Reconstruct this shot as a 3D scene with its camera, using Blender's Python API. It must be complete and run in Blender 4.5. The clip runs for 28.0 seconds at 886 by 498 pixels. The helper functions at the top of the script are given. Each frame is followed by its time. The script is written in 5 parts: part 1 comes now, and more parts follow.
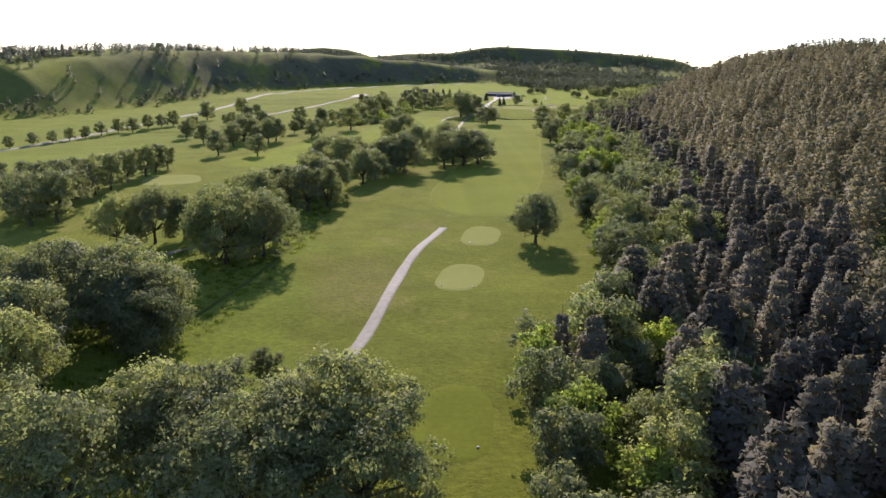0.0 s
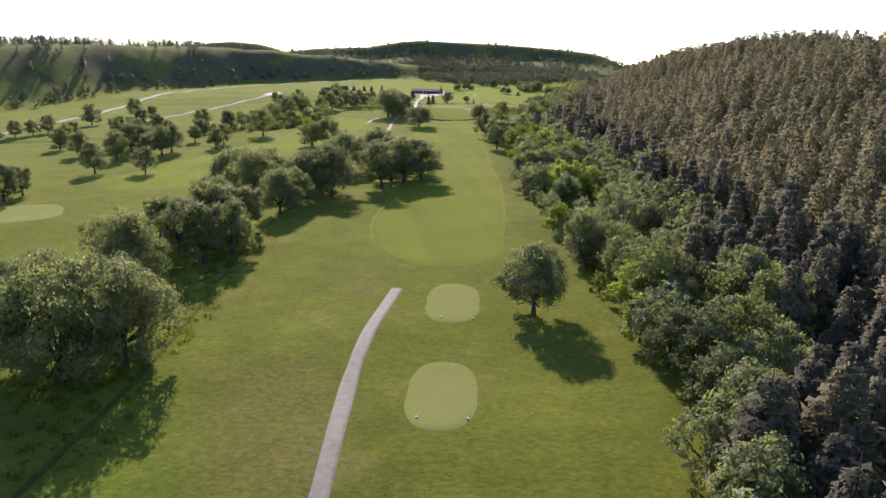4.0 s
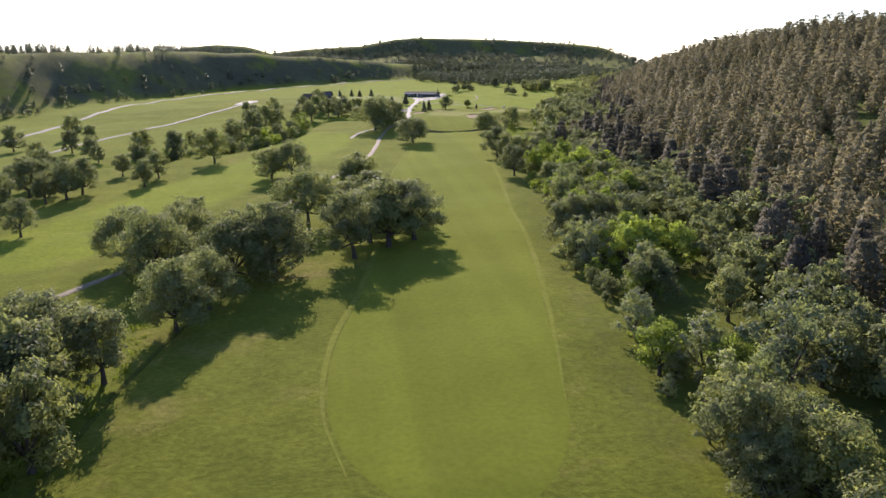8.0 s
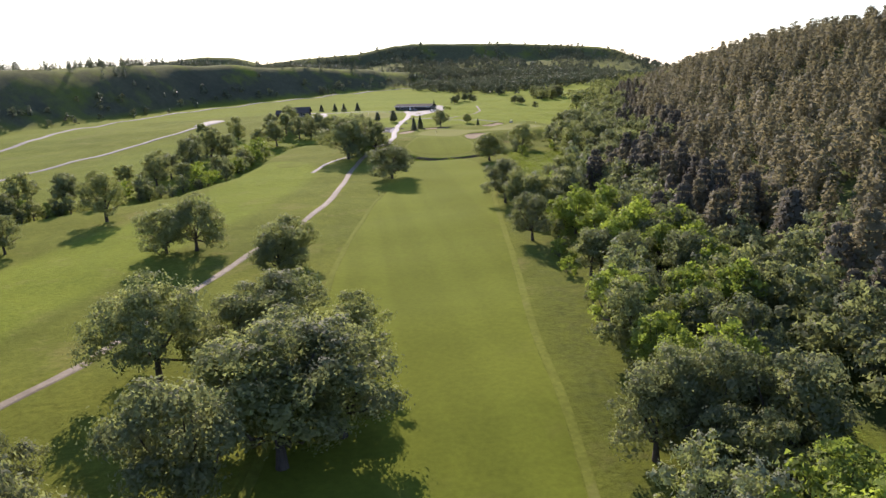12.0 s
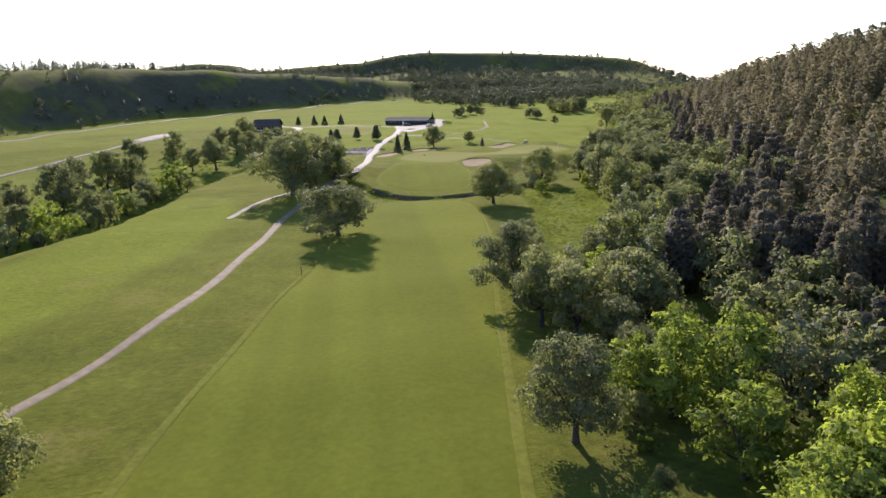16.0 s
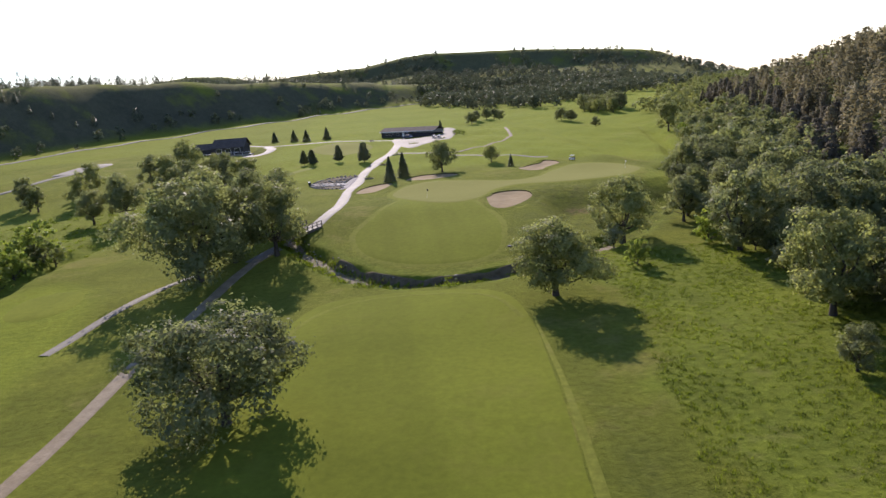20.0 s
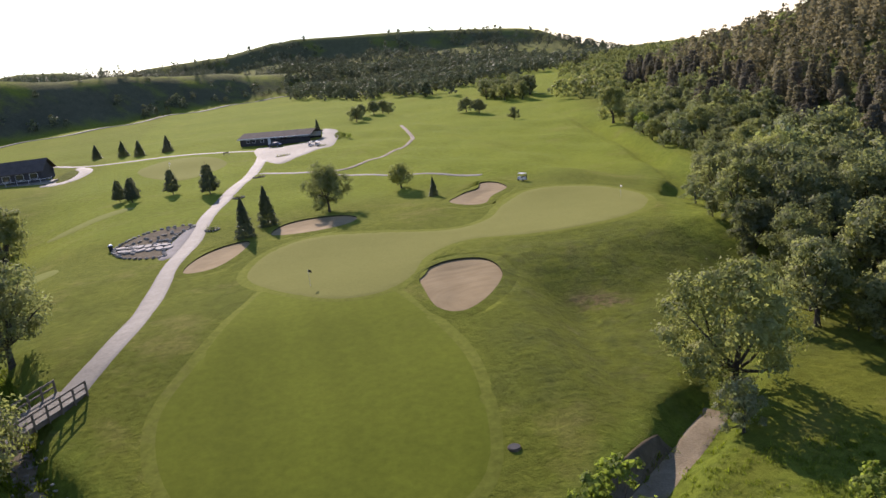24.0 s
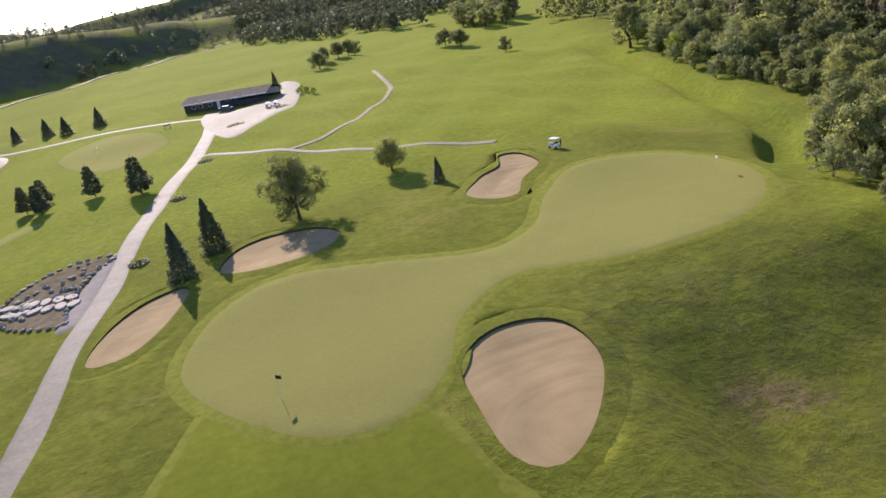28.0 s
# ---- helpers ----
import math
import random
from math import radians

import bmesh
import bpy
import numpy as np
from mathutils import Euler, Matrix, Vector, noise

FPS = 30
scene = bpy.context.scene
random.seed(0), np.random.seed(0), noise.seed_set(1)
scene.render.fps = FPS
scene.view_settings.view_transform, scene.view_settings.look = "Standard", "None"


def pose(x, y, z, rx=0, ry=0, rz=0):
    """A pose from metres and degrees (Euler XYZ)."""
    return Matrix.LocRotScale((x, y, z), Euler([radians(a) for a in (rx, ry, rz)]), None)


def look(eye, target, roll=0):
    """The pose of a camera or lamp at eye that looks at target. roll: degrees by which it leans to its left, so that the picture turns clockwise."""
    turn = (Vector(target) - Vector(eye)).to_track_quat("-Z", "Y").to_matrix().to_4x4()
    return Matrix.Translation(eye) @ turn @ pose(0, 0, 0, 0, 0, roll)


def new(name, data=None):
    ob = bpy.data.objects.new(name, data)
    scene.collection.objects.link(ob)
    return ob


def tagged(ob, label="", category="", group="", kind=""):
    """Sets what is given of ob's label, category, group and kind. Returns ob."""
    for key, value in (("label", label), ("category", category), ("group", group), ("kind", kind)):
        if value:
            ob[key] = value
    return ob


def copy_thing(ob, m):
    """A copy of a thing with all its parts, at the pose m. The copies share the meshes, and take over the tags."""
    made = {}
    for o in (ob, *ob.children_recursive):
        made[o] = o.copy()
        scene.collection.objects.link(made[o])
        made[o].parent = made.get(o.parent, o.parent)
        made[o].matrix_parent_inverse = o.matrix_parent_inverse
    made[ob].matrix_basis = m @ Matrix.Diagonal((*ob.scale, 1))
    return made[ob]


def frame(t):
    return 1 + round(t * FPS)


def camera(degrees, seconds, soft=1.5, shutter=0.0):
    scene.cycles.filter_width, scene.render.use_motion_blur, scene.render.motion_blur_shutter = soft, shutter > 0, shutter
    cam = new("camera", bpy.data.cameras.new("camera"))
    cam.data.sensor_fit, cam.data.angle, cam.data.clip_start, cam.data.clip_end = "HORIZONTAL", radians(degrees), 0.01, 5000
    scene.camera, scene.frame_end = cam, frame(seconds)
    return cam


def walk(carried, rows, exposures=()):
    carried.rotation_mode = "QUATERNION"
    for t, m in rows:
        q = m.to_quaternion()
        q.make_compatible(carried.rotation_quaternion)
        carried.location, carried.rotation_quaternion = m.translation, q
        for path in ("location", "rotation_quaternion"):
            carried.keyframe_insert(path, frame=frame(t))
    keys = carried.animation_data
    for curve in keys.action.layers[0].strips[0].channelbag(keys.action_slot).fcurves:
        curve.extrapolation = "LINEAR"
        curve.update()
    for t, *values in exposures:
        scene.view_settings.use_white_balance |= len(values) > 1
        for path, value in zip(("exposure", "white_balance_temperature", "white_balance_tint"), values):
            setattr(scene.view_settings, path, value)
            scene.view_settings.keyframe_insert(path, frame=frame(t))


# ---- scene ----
cam = camera(61.2, 28.0)
PATH = [
    (0, (-1.932, -2.997, 36.784), (-1.895, -1.059, 36.293), 0.7),
    (1, (-3.574, 7.586, 36.58), (-3.527, 9.519, 36.067), 0.5),
    (2, (-5.156, 18.947, 36.453), (-5.026, 20.876, 35.94), 1.0),
    (3, (-6.425, 31.814, 36.431), (-6.218, 33.74, 35.933), 0.8),
    (3.5, (-6.559, 39.065, 36.41), (-6.321, 40.988, 35.913), 0.8),
    (5.5, (-4.448, 71.712, 36.44), (-4.19, 73.623, 35.908), 0.5),
    (6, (-3.621, 80.775, 36.598), (-3.373, 82.685, 36.061), 0.3),
    (7, (-0.921, 99.671, 36.792), (-0.662, 101.584, 36.271), -0.6),
    (8, (2.356, 119.34, 37.058), (2.603, 121.258, 36.549), -1.1),
    (9, (6.283, 139.108, 37.354), (6.517, 141.025, 36.834), -1.8),
    (10, (10.127, 158.938, 37.255), (10.341, 160.856, 36.732), -1.8),
    (11, (14.6, 178.905, 36.937), (14.817, 180.827, 36.427), -2.5),
    (12, (18.493, 198.126, 36.279), (18.717, 200.052, 35.786), -2.7),
    (12.5, (20.463, 207.802, 35.868), (20.702, 209.725, 35.376), -3.0),
    (14.5, (30.059, 249.509, 32.677), (30.284, 251.435, 32.188), -2.0),
    (15, (32.268, 260.404, 32.324), (32.484, 262.335, 31.846), -1.9),
    (16, (36.372, 282.84, 31.627), (36.568, 284.777, 31.166), -2.0),
    (17, (39.454, 304.926, 30.931), (39.643, 306.864, 30.474), -3.1),
    (18, (41.995, 326.328, 30.326), (42.163, 328.27, 29.875), -3.7),
    (19, (43.956, 346.977, 29.53), (44.098, 348.921, 29.081), -3.7),
    (20, (45.526, 366.868, 28.75), (45.68, 368.811, 28.3), -4.8),
    (21, (46.829, 385.67, 28.287), (47.013, 387.609, 27.834), -5.3),
    (21.5, (47.19, 395.03, 28.235), (47.438, 396.962, 27.781), -5.3),
    (22, (47.495, 403.952, 28.187), (47.827, 405.87, 27.727), -5.7),
    (22.5, (48.099, 412.386, 28.131), (48.502, 414.289, 27.666), -6.2),
    (24.5, (52.284, 443.992, 28.764), (52.732, 445.858, 28.203), -6.6),
    (25, (53.232, 450.735, 28.922), (53.63, 452.594, 28.301), -6.9),
    (25.5, (54.029, 456.209, 29.082), (54.371, 458.063, 28.413), -7.4),
    (26, (54.785, 460.706, 29.318), (55.105, 462.554, 28.621), -8.6),
    (26.5, (55.334, 464.434, 29.564), (55.679, 466.275, 28.863), -10.0),
    (27, (55.773, 467.504, 29.67), (56.165, 469.337, 28.971), -11.1),
    (27.5, (56.191, 469.986, 29.737), (56.625, 471.808, 29.037), -11.7),
    (28, (56.525, 471.964, 29.748), (56.987, 473.778, 29.043), -11.9),
]
walk(cam, [(t, look(eye, target, roll)) for t, eye, target, roll in PATH], [(0.0, 0.88, 6350.0, 29.0), (17.0, 0.78, 6350.0, 29.0), (22.0, 0.62, 6400.0, 29.0), (24.5, 0.74, 6550.0, 29.0), (26.0, 0.98, 6600.0, 29.0), (28.0, 0.98, 6600.0, 29.0)])

# ---- world, sun, exposure ----
SUN_AZ, SUN_EL = 4.5, 25.0     # degrees left of +y, and above the horizon
world = bpy.data.worlds.new("sky")
scene.world = world
world.use_nodes = True
wn = world.node_tree.nodes
sky = wn.new("ShaderNodeTexSky")
sky.sky_type, sky.sun_disc = "NISHITA", False
sky.sun_elevation, sky.sun_rotation = radians(SUN_EL), radians(-SUN_AZ)
sky.altitude, sky.air_density, sky.dust_density, sky.ozone_density = 1300.0, 1.0, 0.1, 3.0
wn["Background"].inputs["Strength"].default_value = 0.135
world.node_tree.links.new(sky.outputs["Color"], wn["Background"].inputs["Color"])

sun_data = bpy.data.lights.new("sun", "SUN")
sun_data.energy, sun_data.angle, sun_data.color = 4.3, radians(0.55), (1.0, 0.94, 0.80)
sun = new("sun", sun_data)
sun_dir = Vector((-math.sin(radians(SUN_AZ)) * math.cos(radians(SUN_EL)), math.cos(radians(SUN_AZ)) * math.cos(radians(SUN_EL)), math.sin(radians(SUN_EL))))
sun.matrix_world = look(sun_dir * 400, (0, 0, 0))

rng = np.random.default_rng(7)


# ---- materials ----
def node_mat(name):
    m = bpy.data.materials.new(name)
    m.use_nodes = True
    nt = m.node_tree
    return m, nt, nt.nodes["Principled BSDF"]


def noise_node(nt, scale, detail=4.0, rough=0.55, stretch=None, space="world"):
    n = nt.nodes.new("ShaderNodeTexNoise")
    n.inputs["Scale"].default_value = scale
    n.inputs["Detail"].default_value = detail
    n.inputs["Roughness"].default_value = rough
    if space == "world":
        g = nt.nodes.new("ShaderNodeNewGeometry")
        out = g.outputs["Position"]
    else:
        g = nt.nodes.new("ShaderNodeTexCoord")
        out = g.outputs["Object"]
    if stretch:
        mp = nt.nodes.new("ShaderNodeMapping")
        mp.inputs["Scale"].default_value = stretch
        nt.links.new(out, mp.inputs["Vector"])
        out = mp.outputs["Vector"]
    nt.links.new(out, n.inputs["Vector"])
    return n.outputs["Fac"]


def ramp(nt, fac, stops):
    r = nt.nodes.new("ShaderNodeValToRGB")
    el = r.color_ramp.elements
    while len(el) < len(stops):
        el.new(0.5)
    for e, (p, c) in zip(el, stops):
        e.position, e.color = p, (*c, 1)
    nt.links.new(fac, r.inputs["Fac"])
    return r.outputs["Color"]


def mix(nt, kind, fac, a, b):
    x = nt.nodes.new("ShaderNodeMix")
    x.data_type, x.blend_type = "RGBA", kind
    for sock, v in ((x.inputs[0], fac), (x.inputs[6], a), (x.inputs[7], b)):
        if isinstance(v, (int, float)):
            sock.default_value = v
        elif isinstance(v, tuple):
            sock.default_value = (*v, 1)
        else:
            nt.links.new(v, sock)
    return x.outputs[2]


def bump(nt, bsdf, fac, strength, dist):
    b = nt.nodes.new("ShaderNodeBump")
    b.inputs["Strength"].default_value = strength
    b.inputs["Distance"].default_value = dist
    nt.links.new(fac, b.inputs["Height"])
    nt.links.new(b.outputs["Normal"], bsdf.inputs["Normal"])


def grass_mat(name, dark, mid, light, dry, patch=0.035, fine=1.3, dry_amount=0.4, relief=0.12, stripes=0.0, grain=1.0):
    """Turf: broad patches, mid mottling, fine blades; a little dry grass in spots."""
    m, nt, b = node_mat(name)
    big = noise_node(nt, patch, 3.0, 0.6)
    med = noise_node(nt, patch * 7, 5.0, 0.62)
    sm = noise_node(nt, fine, 6.0, 0.7)
    c = ramp(nt, big, [(0.32, dark), (0.5, mid), (0.68, light)])
    c2 = ramp(nt, med, [(0.3, dark), (0.52, mid), (0.72, light)])
    c = mix(nt, "MIX", 0.5, c, c2)
    c = mix(nt, "MULTIPLY", grain, c, ramp(nt, sm, [(0.25, (0.62, 0.62, 0.6)), (0.75, (1.32, 1.3, 1.25))]))
    spot = noise_node(nt, patch * 2.3, 6.0, 0.7, (1, 1, 1.7))
    mask = ramp(nt, spot, [(0.56, (0, 0, 0)), (0.72, (dry_amount,) * 3)])
    c = mix(nt, "MIX", mask, c, dry)
    if stripes:
        st = noise_node(nt, 1.0, 1.0, 0.4, (0.16, 0.004, 0.0))
        c = mix(nt, "MULTIPLY", stripes, c, ramp(nt, st, [(0.42, (0.8, 0.8, 0.8)), (0.58, (1.15, 1.15, 1.12))]))
    nt.links.new(c, b.inputs["Base Color"])
    b.inputs["Roughness"].default_value = 1.0
    b.inputs["Specular IOR Level"].default_value = 0.02
    b.inputs["Sheen Weight"].default_value, b.inputs["Sheen Roughness"].default_value = 0.18, 0.5
    b.inputs["Sheen Tint"].default_value = (0.62, 0.64, 0.12, 1)
    bump(nt, b, sm, 0.7, relief)
    return m


def plain_mat(name, a, b_col, scale=2.0, rough=0.7, metal=0.0, relief=0.02, spec=0.4, space="world", stretch=None):
    m, nt, b = node_mat(name)
    n1 = noise_node(nt, scale, 5.0, 0.6, stretch, space)
    n2 = noise_node(nt, scale * 9, 4.0, 0.6, None, space)
    c = ramp(nt, n1, [(0.3, a), (0.7, b_col)])
    c = mix(nt, "MULTIPLY", 0.6, c, ramp(nt, n2, [(0.3, (0.75, 0.75, 0.75)), (0.7, (1.2, 1.2, 1.2))]))
    nt.links.new(c, b.inputs["Base Color"])
    b.inputs["Roughness"].default_value, b.inputs["Metallic"].default_value = rough, metal
    b.inputs["Specular IOR Level"].default_value = spec
    bump(nt, b, n2, 0.5, relief)
    return m


def leaf_mat(name, dark, light, translucency=0.45, gloss=0.25, per_tree=0.5, shine=(1.25, 1.35, 0.6)):
    """Leaves: each clump its own tone, each tree its own tint; light comes through them."""
    m, nt, b = node_mat(name)
    geo = nt.nodes.new("ShaderNodeNewGeometry")
    info = nt.nodes.new("ShaderNodeObjectInfo")
    c = ramp(nt, geo.outputs["Random Per Island"], [(0.0, dark), (0.6, tuple((x + y) / 2 for x, y in zip(dark, light))), (1.0, light)])
    tint = ramp(nt, info.outputs["Random"], [(0.0, (1 - 0.35 * per_tree,) * 3), (0.5, (1.0, 1.0, 0.95)), (1.0, (1 + 0.35 * per_tree, 1 + 0.3 * per_tree, 0.9))])
    c = mix(nt, "MULTIPLY", 1.0, c, tint)
    big = noise_node(nt, 0.06, 2.0, 0.5)
    c = mix(nt, "MULTIPLY", 1.0, c, ramp(nt, big, [(0.35, (0.8, 0.82, 0.8)), (0.65, (1.2, 1.18, 1.1))]))
    nt.links.new(c, b.inputs["Base Color"])
    b.inputs["Roughness"].default_value = 0.55
    b.inputs["Specular IOR Level"].default_value = gloss
    tr = nt.nodes.new("ShaderNodeBsdfTranslucent")
    nt.links.new(mix(nt, "MULTIPLY", 1.0, c, shine), tr.inputs["Color"])
    ms = nt.nodes.new("ShaderNodeMixShader")
    ms.inputs["Fac"].default_value = translucency
    nt.links.new(b.outputs["BSDF"], ms.inputs[1])
    nt.links.new(tr.outputs["BSDF"], ms.inputs[2])
    nt.links.new(ms.outputs["Shader"], nt.nodes["Material Output"].inputs["Surface"])
    return m


def sand_mat():
    """Tan sand, raked in rings that the mesh carries as a distance."""
    m, nt, b = node_mat("bunker_sand")
    at_ = nt.nodes.new("ShaderNodeAttribute")
    at_.attribute_name = "rake"
    wob = nt.nodes.new("ShaderNodeMath")
    wob.operation = "MULTIPLY_ADD"
    wob.inputs[1].default_value = 0.25
    nt.links.new(noise_node(nt, 0.6, 3.0, 0.5), wob.inputs[0])
    nt.links.new(at_.outputs["Fac"], wob.inputs[2])
    rings = nt.nodes.new("ShaderNodeTexNoise")
    rings.noise_dimensions = "1D"
    rings.inputs["Scale"].default_value = 1.5
    rings.inputs["Detail"].default_value = 5.0
    nt.links.new(wob.outputs[0], rings.inputs["W"])
    c = ramp(nt, noise_node(nt, 0.4, 5.0, 0.6), [(0.3, (0.255, 0.186, 0.090)), (0.7, (0.315, 0.236, 0.122))])
    c = mix(nt, "MULTIPLY", 0.9, c, ramp(nt, rings.outputs["Fac"], [(0.3, (0.94, 0.935, 0.93)), (0.5, (1.0, 1.0, 1.0)), (0.7, (1.06, 1.06, 1.06))]))
    nt.links.new(c, b.inputs["Base Color"])
    b.inputs["Roughness"].default_value, b.inputs["Specular IOR Level"].default_value = 0.95, 0.1
    bump(nt, b, rings.outputs["Fac"], 0.3, 0.03)
    return m


M_FAIRWAY = grass_mat("fairway_grass", (0.094, 0.114, 0.014), (0.110, 0.132, 0.015), (0.132, 0.152, 0.017), (0.151, 0.136, 0.035), dry_amount=0.35, relief=0.03, stripes=0.4, grain=0.6, patch=0.02)
M_GREEN = grass_mat("green_grass", (0.162, 0.158, 0.051), (0.177, 0.171, 0.056), (0.192, 0.184, 0.062), (0.207, 0.183, 0.070), dry_amount=0.15, relief=0.006, fine=3.0, patch=0.05, grain=0.35)
M_TEE = grass_mat("tee_grass", (0.164, 0.178, 0.052), (0.178, 0.190, 0.058), (0.192, 0.201, 0.064), (0.20, 0.185, 0.07), dry_amount=0.3, relief=0.01, fine=3.0, patch=0.08, grain=0.4)
M_EDGE = grass_mat("fairway_edge_grass", (0.118, 0.134, 0.022), (0.132, 0.148, 0.025), (0.152, 0.165, 0.030), (0.172, 0.155, 0.055), dry_amount=0.5, relief=0.03)
M_FLOOR = grass_mat("forest_floor", (0.035, 0.045, 0.012), (0.055, 0.07, 0.014), (0.085, 0.10, 0.02), (0.10, 0.075, 0.04), patch=0.05, fine=0.8, relief=0.3, dry_amount=0.6)
M_SAND = sand_mat()
M_CONCRETE = plain_mat("concrete", (0.135, 0.122, 0.092), (0.195, 0.180, 0.138), 0.35, 0.76, 0, 0.012, 0.18)
M_ASPHALT = plain_mat("worn_asphalt", (0.11, 0.10, 0.095), (0.16, 0.15, 0.14), 0.5, 0.85, 0, 0.01, 0.25)
M_GRAVEL = plain_mat("gravel", (0.165, 0.148, 0.104), (0.235, 0.213, 0.156), 0.8, 0.8, 0, 0.04, 0.2)
M_DIRT = plain_mat("dirt", (0.19, 0.145, 0.082), (0.29, 0.235, 0.145), 0.6, 0.85, 0, 0.10, 0.2)
M_BANK = plain_mat("bank_soil", (0.09, 0.072, 0.042), (0.18, 0.145, 0.088), 0.9, 0.95, 0, 0.1, 0.05)
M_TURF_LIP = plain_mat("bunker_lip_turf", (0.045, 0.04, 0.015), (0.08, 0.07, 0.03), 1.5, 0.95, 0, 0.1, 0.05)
M_BARK = plain_mat("bark", (0.055, 0.045, 0.035), (0.11, 0.09, 0.07), 3.0, 0.95, 0, 0.06, 0.1, stretch=(1, 1, 0.3))
M_PINEBARK = plain_mat("pine_bark", (0.08, 0.05, 0.035), (0.16, 0.10, 0.065), 3.0, 0.95, 0, 0.06, 0.1, stretch=(1, 1, 0.3))
M_LEAF = leaf_mat("oak_leaves", (0.182, 0.198, 0.104), (0.240, 0.255, 0.140), 0.52, 0.04, 0.55, (1.4, 1.45, 0.95))
M_LEAF_BRIGHT = leaf_mat("ash_leaves", (0.200, 0.248, 0.060), (0.310, 0.355, 0.100), 0.52, 0.05, 0.5, (1.4, 1.5, 0.8))
M_LEAF_GREY = leaf_mat("grey_leaves", (0.205, 0.222, 0.145), (0.300, 0.318, 0.220), 0.46, 0.08)
M_NEEDLE = leaf_mat("pine_needles", (0.146, 0.137, 0.108), (0.190, 0.179, 0.140), 0.46, 0.02, 0.8, (1.3, 1.26, 1.1))
M_SPRUCE = leaf_mat("spruce_needles", (0.110, 0.126, 0.078), (0.165, 0.182, 0.112), 0.4, 0.08, 0.4)
# Darker, greyer leaves for far slopes and woods; shade put into the colour.
M_FAR_SHADE = leaf_mat("far_shade_leaves", (0.120, 0.136, 0.095), (0.165, 0.182, 0.126), 0.3, 0.05, 0.4, (1.1, 1.1, 0.9))
M_WEED = leaf_mat("weed_leaves", (0.165, 0.212, 0.030), (0.265, 0.318, 0.055), 0.55, 0.04)
M_ROCK = plain_mat("rock", (0.19, 0.17, 0.125), (0.38, 0.345, 0.27), 0.7, 0.9, 0, 0.05, 0.2)
M_DARKWOOD = plain_mat("dark_siding", (0.042, 0.037, 0.036), (0.068, 0.06, 0.058), 0.6, 0.75, 0, 0.01, 0.2)
M_ROOF = plain_mat("shingles", (0.085, 0.068, 0.055), (0.13, 0.108, 0.088), 0.8, 0.9, 0, 0.02, 0.1)
M_WHITE = plain_mat("white_paint", (0.62, 0.60, 0.56), (0.75, 0.73, 0.7), 0.8, 0.5, 0, 0.005, 0.4)
M_TIMBER = plain_mat("timber", (0.14, 0.11, 0.08), (0.24, 0.19, 0.14), 2.0, 0.8, 0, 0.01, 0.3)
M_RUBBER = plain_mat("rubber", (0.02, 0.02, 0.02), (0.035, 0.035, 0.035), 4.0, 0.8, 0, 0.005, 0.3)
M_METAL = plain_mat("grey_metal", (0.35, 0.35, 0.36), (0.5, 0.5, 0.5), 3.0, 0.4, 0.8, 0.003, 0.5)
M_REDFLAG = plain_mat("flag_cloth", (0.03, 0.03, 0.035), (0.05, 0.05, 0.055), 3.0, 0.8, 0, 0.005, 0.2)
M_CARPAINT = plain_mat("car_paint", (0.06, 0.065, 0.075), (0.08, 0.085, 0.095), 1.0, 0.25, 0.3, 0.0, 0.6)
M_GLASS = plain_mat("window_glass", (0.02, 0.025, 0.03), (0.03, 0.035, 0.04), 1.0, 0.08, 0.0, 0.0, 0.8)
M_SLAB = plain_mat("garden_slab", (0.30, 0.27, 0.22), (0.42, 0.38, 0.32), 0.9, 0.85, 0, 0.02, 0.2)


# ---- helpers for building ----
def mesh_of(name, verts, faces, mats, smooth=False, idx=None, normals=None):
    me = bpy.data.meshes.new(name)
    v = np.asarray(verts, dtype=np.float32)
    f = [tuple(q) for q in faces] if not isinstance(faces, np.ndarray) else faces
    if isinstance(f, np.ndarray):
        n, k = f.shape
        me.vertices.add(len(v))
        me.vertices.foreach_set("co", v.ravel())
        me.loops.add(n * k)
        me.loops.foreach_set("vertex_index", f.astype(np.int32).ravel())
        me.polygons.add(n)
        me.polygons.foreach_set("loop_start", np.arange(0, n * k, k, dtype=np.int32))
        me.polygons.foreach_set("loop_total", np.full(n, k, dtype=np.int32))
        me.update(calc_edges=True)
    else:
        me.from_pydata(v.tolist(), [], f)
        me.update()
    for m in (mats if isinstance(mats, (list, tuple)) else [mats]):
        me.materials.append(m)
    if idx is not None:
        me.polygons.foreach_set("material_index", np.asarray(idx, dtype=np.int32))
    if smooth:
        me.polygons.foreach_set("use_smooth", np.ones(len(me.polygons), dtype=bool))
    if normals is not None:
        me.attributes.new("custom_normal", "FLOAT_VECTOR", "POINT").data.foreach_set("vector", np.ascontiguousarray(normals, dtype=np.float32).ravel())
    return me


def obj(name, me, parent=None, m=None):
    ob = new(name, me)
    ob.parent = parent
    if m is not None:
        ob.matrix_basis = m
    return ob


def part(name, bm, material, parent, label=""):
    me = bpy.data.meshes.new(name)
    bm.to_mesh(me)
    bm.free()
    me.materials.append(material)
    ob = obj(name, me, parent)
    if label:
        tagged(ob, label)
    return ob


